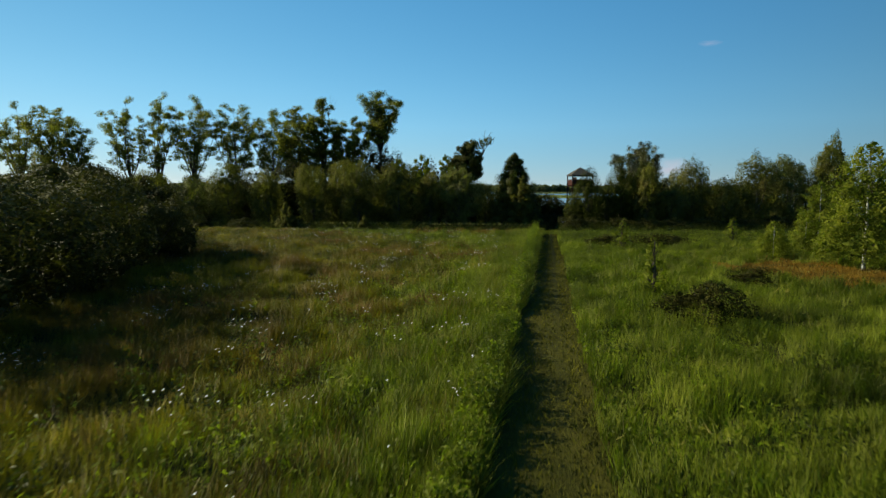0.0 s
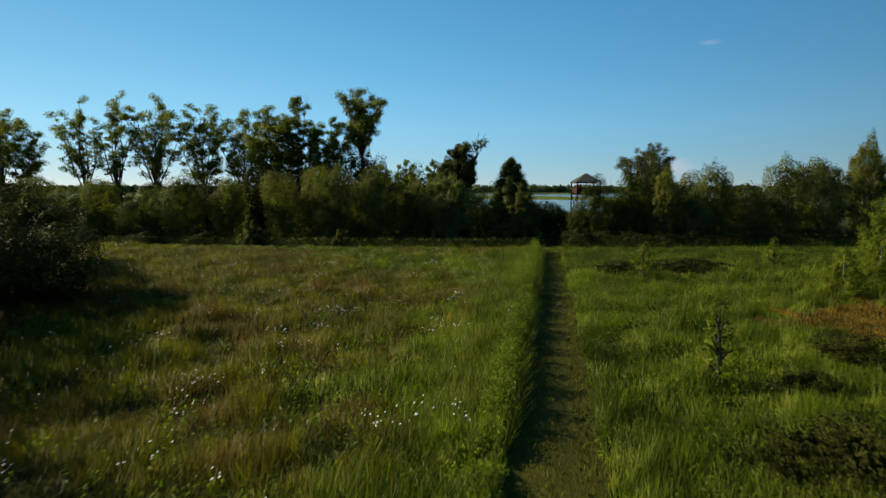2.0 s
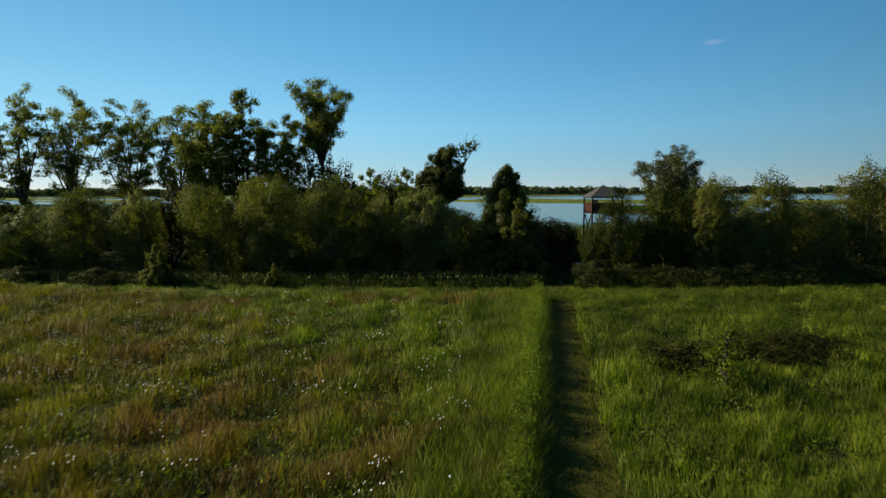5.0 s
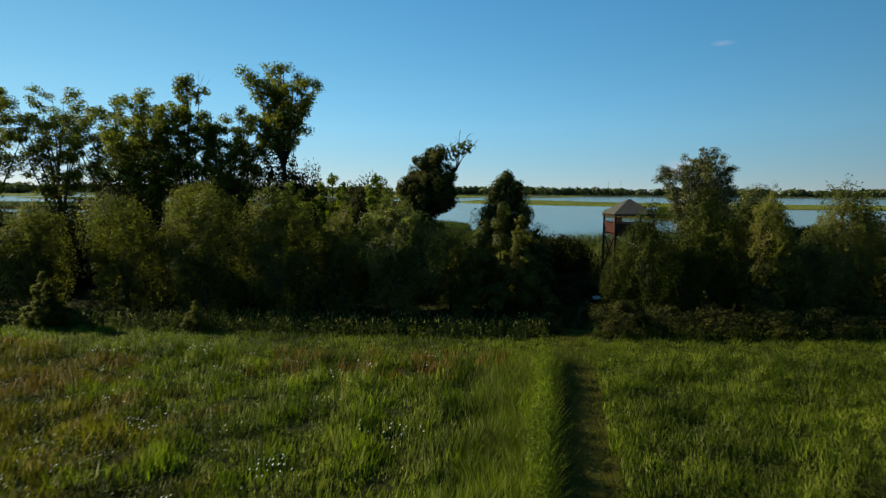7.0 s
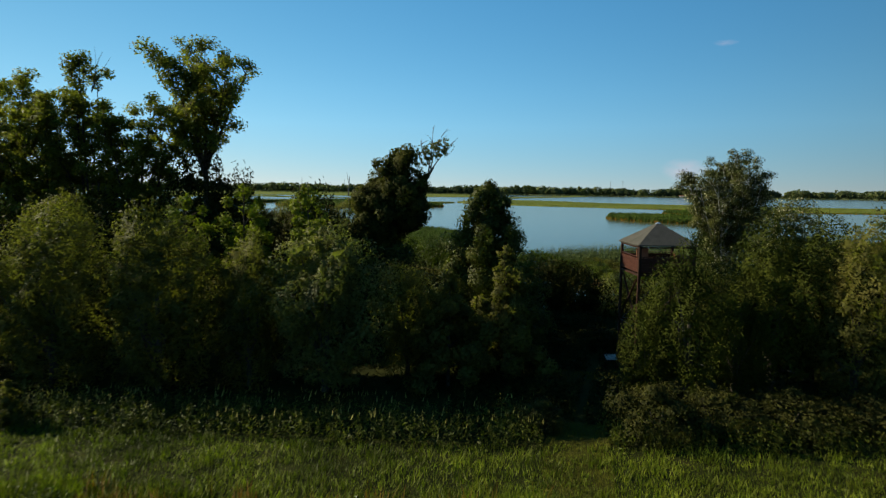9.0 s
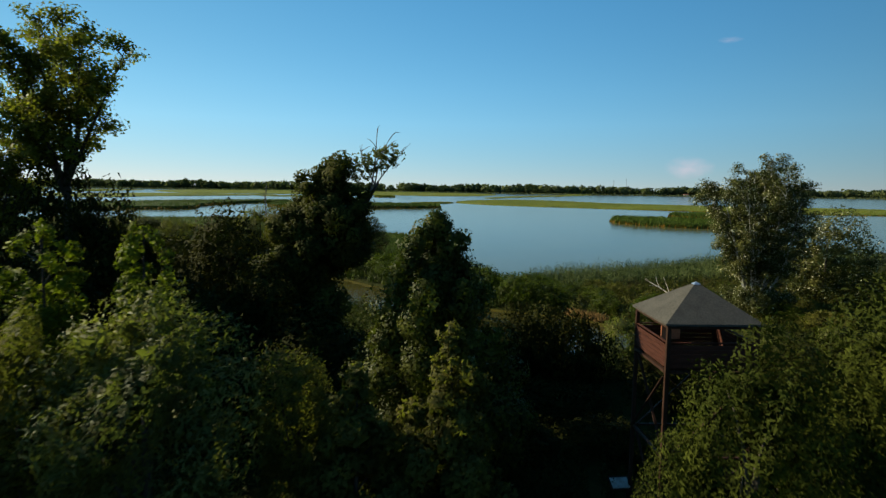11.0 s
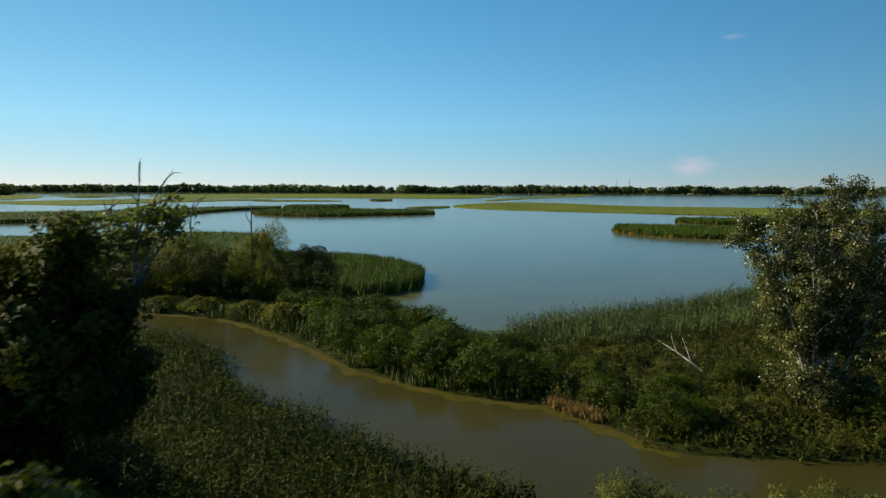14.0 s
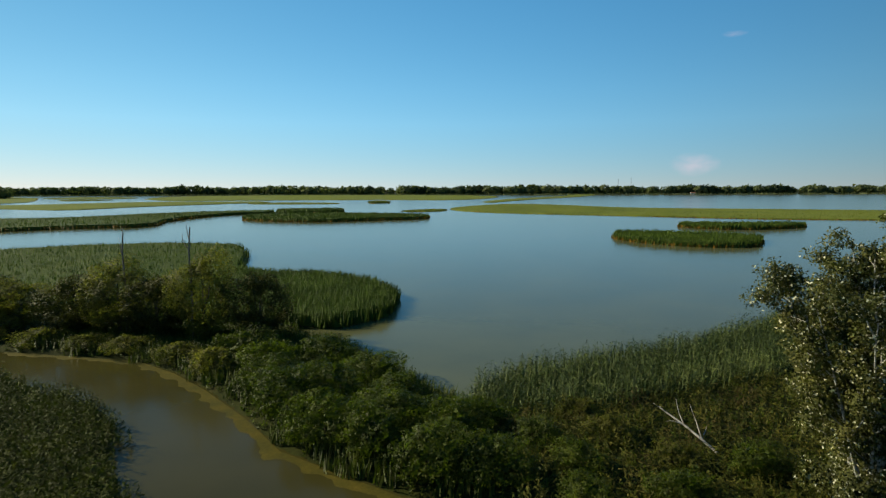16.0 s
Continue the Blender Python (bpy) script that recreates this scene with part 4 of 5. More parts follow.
def meadow(rng, n, x0, x1, y0, y1, wide, tall=1.0):
    x, y = scatter(rng, n, x0, x1, y0, y1)
    ok = off_trail(x, y) & ~orange_patch(x, y)
    x, y = x[ok], y[ok]
    def sward(x, y):
        near = np.exp(-((x - trail_x(y) + 3.0) / 3.2) ** 2)
        return (0.62 + 0.20 * waves(x, y, 9.0, 21) + 0.44 * waves(x, y, 3.8, 22) + 0.16 * waves(x, y, 1.5, 23)) * tall * (1 + 0.4 * near)
    h = sward(x, y)
    tilt = (-1.2 if wide < 0.06 else -1.0) * np.stack([(sward(x + 0.15, y) - h) / 0.15, (sward(x, y + 0.15) - h) / 0.15], 1)
    h = np.clip(h * rng.uniform(0.7, 1.15, len(x)), 0.10, 1.35)
    return blades(rng, x, y, ground_z(x, y) - 0.02, h, wide * rng.uniform(0.6, 1.4, len(x)), rng.uniform(0.05, 0.6, len(x)), np.clip(tilt, -1.1, 1.1))


rng = np.random.default_rng(201)
left = [meadow(rng, 120000, -22, 6, 11, 40, 0.028), meadow(rng, 105000, -30, 11, 40, 72, 0.045), meadow(rng, 150000, -60, 18, 72, 112, 0.075), meadow(rng, 20000, -90, -25, 60, 116, 0.18)]
wy = rng.uniform(10, 104, 62000)
wx = trail_x(wy) - 1.30 - 0.18 * waves(wy, wy, 1.7, 8) - rng.uniform(0, 1, len(wy)) ** 2.4 * (4.2 + 1.5 * waves(wy, wy, 7.0, 29))
low_edge = lambda y: np.interp(y, [10, 19, 22, 27, 29.5, 34.5, 38, 62, 74, 100], [0.6, 0.7, 1.0, 1.0, 0.4, 0.4, 1.0, 1.0, 1.35, 1.35])
wh = low_edge(wy) * (0.92 + 0.36 * waves(wx * 0, wy, 3.0, 25) + 0.22 * waves(wx, wy, 1.3, 26)) * rng.uniform(0.5, 1.2, len(wy))
wall = blades(rng, wx, wy, ground_z(wx, wy), np.clip(wh, 0.3, 1.4), rng.uniform(0.022, 0.045, len(wy)), rng.uniform(0.2, 1.0, len(wy)), rng.normal(0, 0.35, (len(wy), 2)))
left = np.concatenate(left)
left = left[left[:, 0, 0] < trail_x(left[:, 0, 1])]
gap = trail_x(left[:, 0, 1]) - left[:, 0, 0] + 4.5 * waves(left[:, 0, 0], left[:, 0, 1], 9, 28) + rng.normal(0, 2.5, len(left))
gap -= 0.9 * np.maximum(0, left[:, 0, 1] - 72)
verge, left = left[gap < 6.5], left[gap >= 6.5]
stuff("verge_grass", mesh_leaves("verge_grass", np.concatenate([wall, verge]), LUSH), "tall green grass standing along the trail", "grass")
stuff("meadow_grass", mesh_leaves("meadow_grass", left, GRASS), "tall uneven meadow grass, green with brown seed patches", "grass")
right = [meadow(rng, 102000, 2, 30, 11, 40, 0.03, 1.1), meadow(rng, 102000, 5, 45, 40, 72, 0.048, 1.1), meadow(rng, 125000, 10, 70, 72, 112, 0.075, 1.1), meadow(rng, 22000, 30, 90, 40, 112, 0.17)]
right = np.concatenate(right)
right = right[right[:, 0, 0] > trail_x(right[:, 0, 1])]
stuff("lush_meadow", mesh_leaves("lush_meadow", right, LUSH), "lush bright green tall grass beside the trail", "grass")

x, y = scatter(rng, 90000, 17, 50, 40, 70)
ok = orange_patch(x, y)
x, y = x[ok], y[ok]
stuff("sedge_patch", mesh_leaves("sedge_patch", blades(rng, x, y, ground_z(x, y), rng.uniform(0.12, 0.4, len(x)), rng.uniform(0.03, 0.07, len(x)), rng.uniform(0.1, 0.7, len(x))), SEDGE), "short rusty orange sedge", "grass")

# rougher grass round about
outer = meadow(rng, 70000, -110, 110, -25, 118, 0.22, 0.9)
ox, oy = outer[:, 0, 0], outer[:, 0, 1]
core = ((ox > -20) & (ox < 28) & (oy > 13) & (oy < 112)) | ((ox > -58) & (ox < 68) & (oy > 74) & (oy < 112))
stuff("rough_grass", mesh_leaves("rough_grass", outer[~core], GRASS), "rough tussocky grass round the meadow", "grass")

# short mown grass on the trails
x, y = scatter(rng, 260000, -3, 30, 8, 136)
ok = (np.abs(x - trail_x(y) - 0.22) < 1.75) & ((y < 114) | (np.abs(y - 124) < 1.0))
x, y = x[ok], y[ok]
x2, y2 = scatter(rng, 150000, -60, 62, 102, 118)
cr = np.interp(x2, [p[0] for p in CROSS], [p[1] for p in CROSS])
ok = np.abs(y2 - cr) < 4.4
x2, y2 = x2[ok], y2[ok]
stuff("short_grass", mesh_leaves("short_grass", blades(rng, x2, y2, ground_z(x2, y2) - 0.01, rng.uniform(0.12, 0.42, len(x2)) * (1 + 0.7 * waves(x2, y2, 3, 77)), rng.uniform(0.03, 0.075, len(x2)), rng.uniform(0.1, 0.7, len(x2))), LUSH), "short grass of the strip along the hedge", "grass")
track = np.exp(-((np.abs(x - trail_x(y)) - 0.8) / 0.22) ** 2)
stuff("mown_grass", mesh_leaves("mown_grass", blades(rng, x, y, ground_z(x, y) + 0.02, rng.uniform(0.05, 0.2, len(x)) * (1 - 0.7 * track) + 0.02, rng.uniform(0.03, 0.07, len(x)), rng.uniform(0.2, 0.9, len(x))), MOWN), "short mown grass of the trail", "grass")

# seed heads standing over the grass by the trail
x, y = scatter(rng, 26000, -20, 40, 11, 90)
ok = off_trail(x, y) & (waves(x, y, 6, 31) + 1.4 * np.exp(-((x - trail_x(y) + 2.5) / 2.5) ** 2) > 0.35)
x, y = x[ok], y[ok]
stuff("grass_seedheads", mesh_leaves("grass_seedheads", blades(rng, x, y, ground_z(x, y) + 0.4, rng.uniform(0.15, 0.4, len(x)), rng.uniform(0.014, 0.03, len(x)), rng.uniform(0.5, 1.6, len(x))), SEEDHEAD), "pale nodding grass seed heads", "grass")

# white umbels scattered in drifts
x, y = scatter(rng, 60000, -26, 8, 12, 104)
drift = waves(x, y, 8, 41) + 0.6 * waves(x, y, 2.5, 42)
ok = off_trail(x, y) & (drift > 0.75) & (x < trail_x(y) - 2) & (rng.uniform(0, 1, len(x)) < 0.34)
x, y = x[ok], y[ok]
fz = ground_z(x, y) + rng.uniform(0.7, 1.05, len(x))
ang = np.linspace(0, 2 * math.pi, 7)[:-1]
fr = rng.uniform(0.022, 0.042, len(x))
fl = np.stack([np.stack([x + fr * math.cos(a), y + fr * math.sin(a) * 0.9, fz + 0.35 * fr * math.sin(a + 1)], 1) for a in ang], 1)
stuff("white_umbels", mesh_ngons("white_umbels", fl, PETAL), "small white wildflowers scattered in drifts", "flowers")


def herbs(rng, x, y, z, height, leaf, per=9, ratio=0.45, droop=0.3):
    """Upright leafy stems."""
    out = []
    for k in range(per):
        t = (k + 0.5) / per
        c = np.stack([x + rng.normal(0, 0.07, len(x)), y + rng.normal(0, 0.07, len(x)), z + height * t * rng.uniform(0.9, 1.05, len(x))], 1)
        out.append(leaves(rng, c, unit(0.5 * rng.normal(size=(len(x), 3)) + np.array([0, -0.3, 1.0])), leaf * (1.25 - 0.7 * t), leaf * ratio * (1.25 - 0.7 * t), droop))
    return np.concatenate(out)


# darker leafy herbs in clumps among the grass
x, y = scatter(rng, 90000, -40, 60, 14, 104)
ok = off_trail(x, y) & ~orange_patch(x, y) & (waves(x, y, 5.5, 55) + 0.8 * waves(x, y, 1.9, 56) > np.where((x > trail_x(y) + 2) & (y > 80), -0.35, np.where((x > trail_x(y)) & (y > 60), 0.3, np.where((x < trail_x(y) - 12) & (y > 62), 0.1, 0.62))))
x, y = x[ok], y[ok]
stuff("meadow_herbs", mesh_leaves("meadow_herbs", herbs(rng, x, y, ground_z(x, y), rng.uniform(0.5, 1.15, len(x)) + 0.8 * ((x > trail_x(y) + 2) & (y > 80)) + 0.3 * ((x < trail_x(y) - 12) & (y > 62)), 0.19, 6), SHRUB), "clumps of darker leafy herbs in the meadow", "herbs")

# brown dock and dry tussocks before the strip along the hedge
x, y = scatter(rng, 9000, -6, 16, 97, 105)
ok = off_trail(x, y) & (waves(x, y, 3.2, 64) + 0.6 * waves(x, y, 1.2, 65) > 0.35 + 0.10 * np.abs(y - 102))
x, y = x[ok], y[ok]
stuff("dry_tussocks", mesh_leaves("dry_tussocks", blades(rng, x, y, ground_z(x, y), rng.uniform(0.7, 1.35, len(x)), rng.uniform(0.04, 0.09, len(x)), rng.uniform(0.1, 0.5, len(x))), RUST), "brown dry tussocks and dock in the grass", "grass")

# leafy stems that break up the sward beside the trail
x, y = scatter(rng, 26000, -16, 34, 11, 80)
side = x - trail_x(y)
ok = off_trail(x, y) & ~orange_patch(x, y) & (rng.uniform(0, 1, len(x)) < np.clip(1.2 - np.abs(side + 1.0) / 13 + 0.35 * waves(x, y, 4, 58), 0.04, 1))
x, y = x[ok], y[ok]
stuff("sward_leaves", mesh_leaves("sward_leaves", herbs(rng, x, y, ground_z(x, y) + 0.15, rng.uniform(0.45, 0.95, len(x)), 0.20, 5), LUSH), "leafy green stems among the tall grass", "herbs")

# the dense leafy edge that shades the trail
y = rng.uniform(10, 103, 9000)
x = trail_x(y) - 1.25 - 0.15 * waves(y, y, 1.7, 8) - rng.uniform(0, 1, len(y)) * 0.9
eh = np.clip(1.40 + 0.62 * waves(x * 0, y, 3.0, 25), 0.3, 2.0) * low_edge(y)
stuff("trail_edge_herbs", mesh_leaves("trail_edge_herbs", herbs(rng, x, y, ground_z(x, y), eh * rng.uniform(0.75, 1.1, len(y)), 0.24, 7), LUSH), "dense leafy edge of tall grass and herbs along the trail", "herbs")

# nettles and tall herbs in front of the hedge
NETTLE = leaf_material("nettle_leaf", [(0.0, (0.052, 0.064, 0.016)), (0.6, (0.090, 0.108, 0.026)), (1.0, (0.150, 0.165, 0.050))], 0.3, 0.4, 0.55, gloss=0.12)
x, y = scatter(rng, 9000, -62, 17, 108.5, 119)
front = np.interp(x, [-62, -28, -10, 13, 17], [119, 112.6, 111.2, 110.2, 110.6])
ok = (y > front + 0.35 * waves(x, y, 3, 51)) & (y < front + 4.2)
x, y = x[ok], y[ok]
hh = (1.35 + 0.3 * waves(x, y, 4, 52)) * rng.uniform(0.7, 1.2, len(x))
stuff("nettles", mesh_leaves("nettles", herbs(rng, x, y, ground_z(x, y), hh, 0.26), NETTLE), "tall nettles and herbs in front of the hedge", "herbs")
x, y = scatter(rng, 700, -40, 17, 110, 116)
ok = y > np.interp(x, [-62, -28, -10, 13, 17], [119, 112.6, 111.2, 110.2, 110.6])
x, y = x[ok], y[ok]
stuff("herb_seedheads", mesh_leaves("herb_seedheads", blades(rng, x, y, ground_z(x, y) + 1.1, rng.uniform(0.25, 0.5, len(x)), rng.uniform(0.05, 0.1, len(x)), rng.uniform(0.05, 0.3, len(x))), SEEDHEAD), "pale upright seed heads of dock and nettle", "herbs")
x, y = scatter(rng, 5200, 20.5, 75, 109.4, 118)
front = np.interp(x, [20.5, 30, 50, 75], [110.2, 110.2, 111.5, 114])
ok = (y > front + 0.35 * waves(x, y, 3, 53)) & (y < front + 3.4)
x, y = x[ok], y[ok]
stuff("herb_border", mesh_leaves("herb_border", herbs(rng, x, y, ground_z(x, y), rng.uniform(0.8, 1.6, len(x)), 0.28), NETTLE), "mixed tall herbs in front of the shrubs", "herbs")

# rough undergrowth between hedge and channel, shade beneath trees put into its leaf colour
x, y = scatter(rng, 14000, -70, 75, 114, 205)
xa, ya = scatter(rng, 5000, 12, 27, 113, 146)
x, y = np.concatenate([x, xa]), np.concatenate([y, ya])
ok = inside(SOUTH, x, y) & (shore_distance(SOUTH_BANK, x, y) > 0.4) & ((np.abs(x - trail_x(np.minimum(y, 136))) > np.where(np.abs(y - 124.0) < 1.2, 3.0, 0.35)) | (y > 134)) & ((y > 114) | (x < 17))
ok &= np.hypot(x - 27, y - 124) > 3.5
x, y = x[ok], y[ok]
stuff("undergrowth", mesh_leaves("undergrowth", herbs(rng, x, y, ground_z(x, y), rng.uniform(0.5, 1.3, len(x)), 0.34, 6), SHADED_LEAF), "low undergrowth beneath the trees, leaf colour darkened for their shade", "undergrowth")


def reed_bed(name, poly, n, tall, wide, mat, label, seed, base=None, edge=None, lean=0.3):
    """Reed leaves over a patch; only points within the outline stand."""
    r = np.random.default_rng(seed)
    px, py = [p[0] for p in poly], [p[1] for p in poly]
    x, y = scatter(r, n, min(px), max(px), min(py), max(py))
    wob = 1.5 * waves(x, y, (max(px) - min(px)) / 9 + 2, seed)
    ok = inside(poly, x + wob, y + wob)
    x, y = x[ok], y[ok]
    z = np.full(len(x), base) if base is not None else np.maximum(ground_z(x, y), WATER_Z - 0.1)
    h = tall * (1 + 0.14 * waves(x, y, 6, seed + 1)) * r.uniform(0.65, 1.12, len(x))
    return stuff(name, mesh_leaves(name, blades(r, x, y, z, h, wide * r.uniform(0.6, 1.4, len(x)), r.uniform(0.04, lean, len(x))), mat), label, "reeds")


def leafy_bed(name, poly, n, tall, leaf, mat, label, seed, per=6):
    """Leafy reeds and willowherb over a patch."""
    r = np.random.default_rng(seed)
    px, py = [p[0] for p in poly], [p[1] for p in poly]
    x, y = scatter(r, n, min(px), max(px), min(py), max(py))
    wob = 1.5 * waves(x, y, (max(px) - min(px)) / 9 + 2, seed)
    ok = inside(poly, x + wob, y + wob)
    x, y = x[ok], y[ok]
    h = tall * (1 + 0.36 * waves(x, y, 6, seed + 1)) * r.uniform(0.6, 1.15, len(x))
    return stuff(name, mesh_leaves(name, herbs(r, x, y, np.maximum(ground_z(x, y), WATER_Z), h, leaf * 1.9, per, 0.16, 0.5), mat), label, "reeds")


SHORE_REED = leaf_material("shore_reed", [(0.0, (0.040, 0.058, 0.020)), (0.5, (0.064, 0.088, 0.030)), (1.0, (0.112, 0.132, 0.060))], 0.09, 0.15, 0.6, warm=False)
SEDGE_GREEN = leaf_material("green_sedge", [(0.0, (0.046, 0.056, 0.014)), (0.6, (0.078, 0.088, 0.022)), (1.0, (0.12, 0.10, 0.034))], 0.2, 0.15, 0.7, patch=(0.14, (0.085, 0.056, 0.020), 0.55, 0.7))
NEAR_REEDS = [(-60, 212.3), (-28, 203.3), (-12, 195.8), (-6, 188.8), (-1.9, 181.2), (4.2, 174.2), (11.7, 167.7), (19.7, 161.7), (27.5, 156), (24, 152), (12, 152), (2, 155), (-10, 160), (-25, 174), (-45, 192)]
NEAR_REED = leaf_material("near_reed", [(0.0, (0.024, 0.034, 0.010)), (0.5, (0.039, 0.053, 0.015)), (0.9, (0.060, 0.078, 0.024)), (1.0, (0.100, 0.115, 0.048))], 0.15, 0.2, 0.65, gloss=0.05)
leafy_bed("near_reeds", NEAR_REEDS, 24000, 2.0, 0.40, NEAR_REED, "dense reed bed on the near bank of the channel", 301)
x, y = scatter(rng, 17000, -60, 28, 154, 212)
ok = inside(NEAR_REEDS, x, y)
x, y = x[ok], y[ok]
stuff("bank_herbs", mesh_leaves("bank_herbs", herbs(rng, x, y, ground_z(x, y), rng.uniform(1.0, 2.5, len(x)) * (1 + 0.25 * waves(x, y, 5, 88)), 0.38, 7), NEAR_REED), "leafy willowherb and bramble among the reeds", "herbs")
x, y = scatter(rng, 16000, -40, 100, 162, 232)
ok = inside(PENINSULA, x, y) & (shore_distance(PENINSULA, x, y) > 0.3)
x, y = x[ok], y[ok]
stuff("peninsula_herbs", mesh_leaves("peninsula_herbs", herbs(rng, x, y, ground_z(x, y), rng.uniform(0.5, 1.6, len(x)) * (1 + 0.5 * waves(x, y, 4, 89)), 0.44, 6), SHRUB), "leafy scrub covering the narrow bank", "herbs")
leafy_bed("shore_reeds", [(26.2, 197.5), (29, 202.3), (34, 208.8), (40, 211.3), (57, 219.8), (81, 238.8), (110, 257), (118, 244), (88, 222), (62, 205), (44, 196), (33, 193)], 24000, 2.8, 0.45, SHORE_REED, "tall blue-green reeds along the lagoon shore", 302)
reed_bed("standing_reeds", [(26.2, 197.5), (29, 202.3), (34, 208.8), (40, 211.3), (57, 219.8), (81, 238.8), (110, 257), (118, 244), (88, 222), (62, 205), (44, 196), (33, 193)], 20000, 2.9, 0.12, SHORE_REED, "upright pale green reeds at the water", 307)
leafy_bed("bank_reeds", [(30, 176), (35.4, 170.2), (39.2, 165.3), (47, 164.6), (60, 164.6), (95, 163.6), (95, 200), (62, 206), (44, 197), (33, 194), (27, 186)], 9000, 1.5, 0.4, SEDGE_GREEN, "mixed green and brown sedge on the bank", 303)
reed_bed("spit_reeds", [(-1, 232), (6, 231), (13.6, 241), (13, 259), (7.8, 270.3), (-0.9, 280.3), (-10.5, 285.6), (-24, 286.3), (-33, 290), (-33, 240), (-14, 230)], 60000, 2.6, 0.22, REED, "reed-covered spit in the lagoon", 304)
reed_bed("left_reeds", [(-25, 286), (-33, 296), (-39, 317), (-46, 338), (-57, 361), (-87, 366), (-115, 357), (-133, 340), (-210, 335), (-420, 330), (-420, 290), (-160, 244), (-60, 236), (-32, 250)], 90000, 2.6, 0.4, REED, "broad reed bed along the lagoon", 305)
reed_bed("isthmus_sedge", [(-38, 217), (-17, 213), (-9, 208), (-3, 202), (5, 193.5), (11, 186), (17, 182), (22, 178.5), (29, 176.5), (27, 197), (21, 204), (16, 212), (9, 220), (3, 224), (-10, 232), (-38, 232)], 40000, 1.5, 0.16, SHRUB, "dense sedge and bramble between the shrubs", 306)


DRY_BANK = leaf_material("dry_bank", [(0.0, (0.14, 0.080, 0.050)), (0.6, (0.21, 0.128, 0.084)), (1.0, (0.29, 0.19, 0.13))], 0.3, 0.1, 0.8)


def canopy(name, outline, low, top, origin=(0, 0, 0), mat=REED_MAT):
    """The dense body of a reed stand: a slab that follows its outline, drawn in at the top."""
    n, (cx, cy, _) = len(outline), origin
    mx, my = sum(p[0] for p in outline) / n, sum(p[1] for p in outline) / n
    ring = [(x - cx, y - cy, low) for x, y in outline]
    crown = []
    for x, y in outline:
        d = math.hypot(x - mx, y - my) or 1.0
        k = min(1.6, d * 0.1) / d
        crown.append((x + (mx - x) * k - cx, y + (my - y) * k - cy, top * (1 + 0.10 * float(waves(np.array(x), np.array(y), 14, 5)))))
    return mesh_from(name, ring + crown, [tuple(range(n, 2 * n))] + [(i, (i + 1) % n, n + (i + 1) % n, n + i) for i in range(n)], mat)


SPIT = [(-1, 232), (6, 231.4), (13.2, 241), (12.6, 259), (7.4, 269.8), (-1.2, 279.8), (-10.8, 285), (-24, 285.8), (-33, 290), (-33, 240), (-14, 230)]
LEFT_BED = [(-26, 287), (-33.5, 296), (-39.5, 317), (-46.5, 338), (-58, 360), (-87, 365), (-115, 356), (-133, 339), (-210, 334), (-420, 329), (-420, 290), (-160, 244), (-60, 238), (-36, 250)]
stuff("spit_canopy", canopy("spit_canopy", SPIT, -1.1, 1.0), "dense green body of the reed spit", "reeds")
stuff("reed_bed_canopy", canopy("reed_bed_canopy", LEFT_BED, -1.1, 1.0), "dense green body of the broad reed bed", "reeds")


def reed_island(outline, n, tall, wide, mat, label, seed, name="reed_island"):
    """A low island of reeds out in the lagoon, on its own bed of mud."""
    ob = thing(name, (sum(p[0] for p in outline) / len(outline), sum(p[1] for p in outline) / len(outline), WATER_Z), label, "reed island", "reed islands in the lagoon")
    cx, cy, _ = ob.location
    me = mesh_from("mud", [(x - cx, y - cy, 0.03) for x, y in outline] + [(x - cx, y - cy, -0.6) for x, y in outline],
                   [tuple(range(len(outline)))] + [(i, (i + 1) % len(outline), len(outline) + (i + 1) % len(outline), len(outline) + i) for i in range(len(outline))], MEADOW_SOIL)
    part("mud_bed", me, ob)
    part("reed_canopy", canopy("reed_canopy", outline, -0.1, tall * 0.64, ob.location, REED_MAT if tall > 2 else MARSH_MAT), ob)
    r = np.random.default_rng(seed)
    px, py = [p[0] for p in outline], [p[1] for p in outline]
    x, y = scatter(r, n, min(px) - 2, max(px) + 2, min(py) - 2, max(py) + 2)
    ok = inside(outline, x, y)
    x, y = x[ok], y[ok]
    h = tall * (1 + 0.16 * waves(x, y, 12, seed)) * r.uniform(0.6, 1.15, len(x))
    part("reeds", mesh_leaves("reeds", blades(r, x - cx, y - cy, np.full(len(x), 0.0), h, wide * r.uniform(0.6, 1.4, len(x)), r.uniform(0.02, 0.3, len(x))), mat), ob)["kind"] = "stuff"
    rim = [p for p in outline]
    ex, ey = [], []
    for (ax, ay), (bx, by) in zip(rim, rim[1:] + rim[:1]):
        k = int(math.hypot(bx - ax, by - ay) * (3 if ay < 600 else 0.25))
        t = r.uniform(0, 1, k)
        ex.append(ax + (bx - ax) * t + r.normal(0, 0.3, k))
        ey.append(ay + (by - ay) * t + r.normal(0, 0.3, k))
    ex, ey = np.concatenate(ex), np.concatenate(ey)
    part("dry_rim", mesh_leaves("dry_rim", blades(r, ex - cx, ey - cy, np.full(len(ex), -0.05), tall * r.uniform(0.3, 0.62, len(ex)), wide * r.uniform(0.6, 1.4, len(ex)), r.uniform(0.02, 0.3, len(ex))), RUST), ob, "dry rust-brown reed stems")["kind"] = "stuff"
    return ob


def rounded(pts, rounds=2):
    """Corner-cut outline."""
    for _ in range(rounds):
        out = []
        for (ax, ay), (bx, by) in zip(pts, pts[1:] + pts[:1]):
            out += [(ax * 0.75 + bx * 0.25, ay * 0.75 + by * 0.25), (ax * 0.25 + bx * 0.75, ay * 0.25 + by * 0.75)]
        pts = out
    return pts


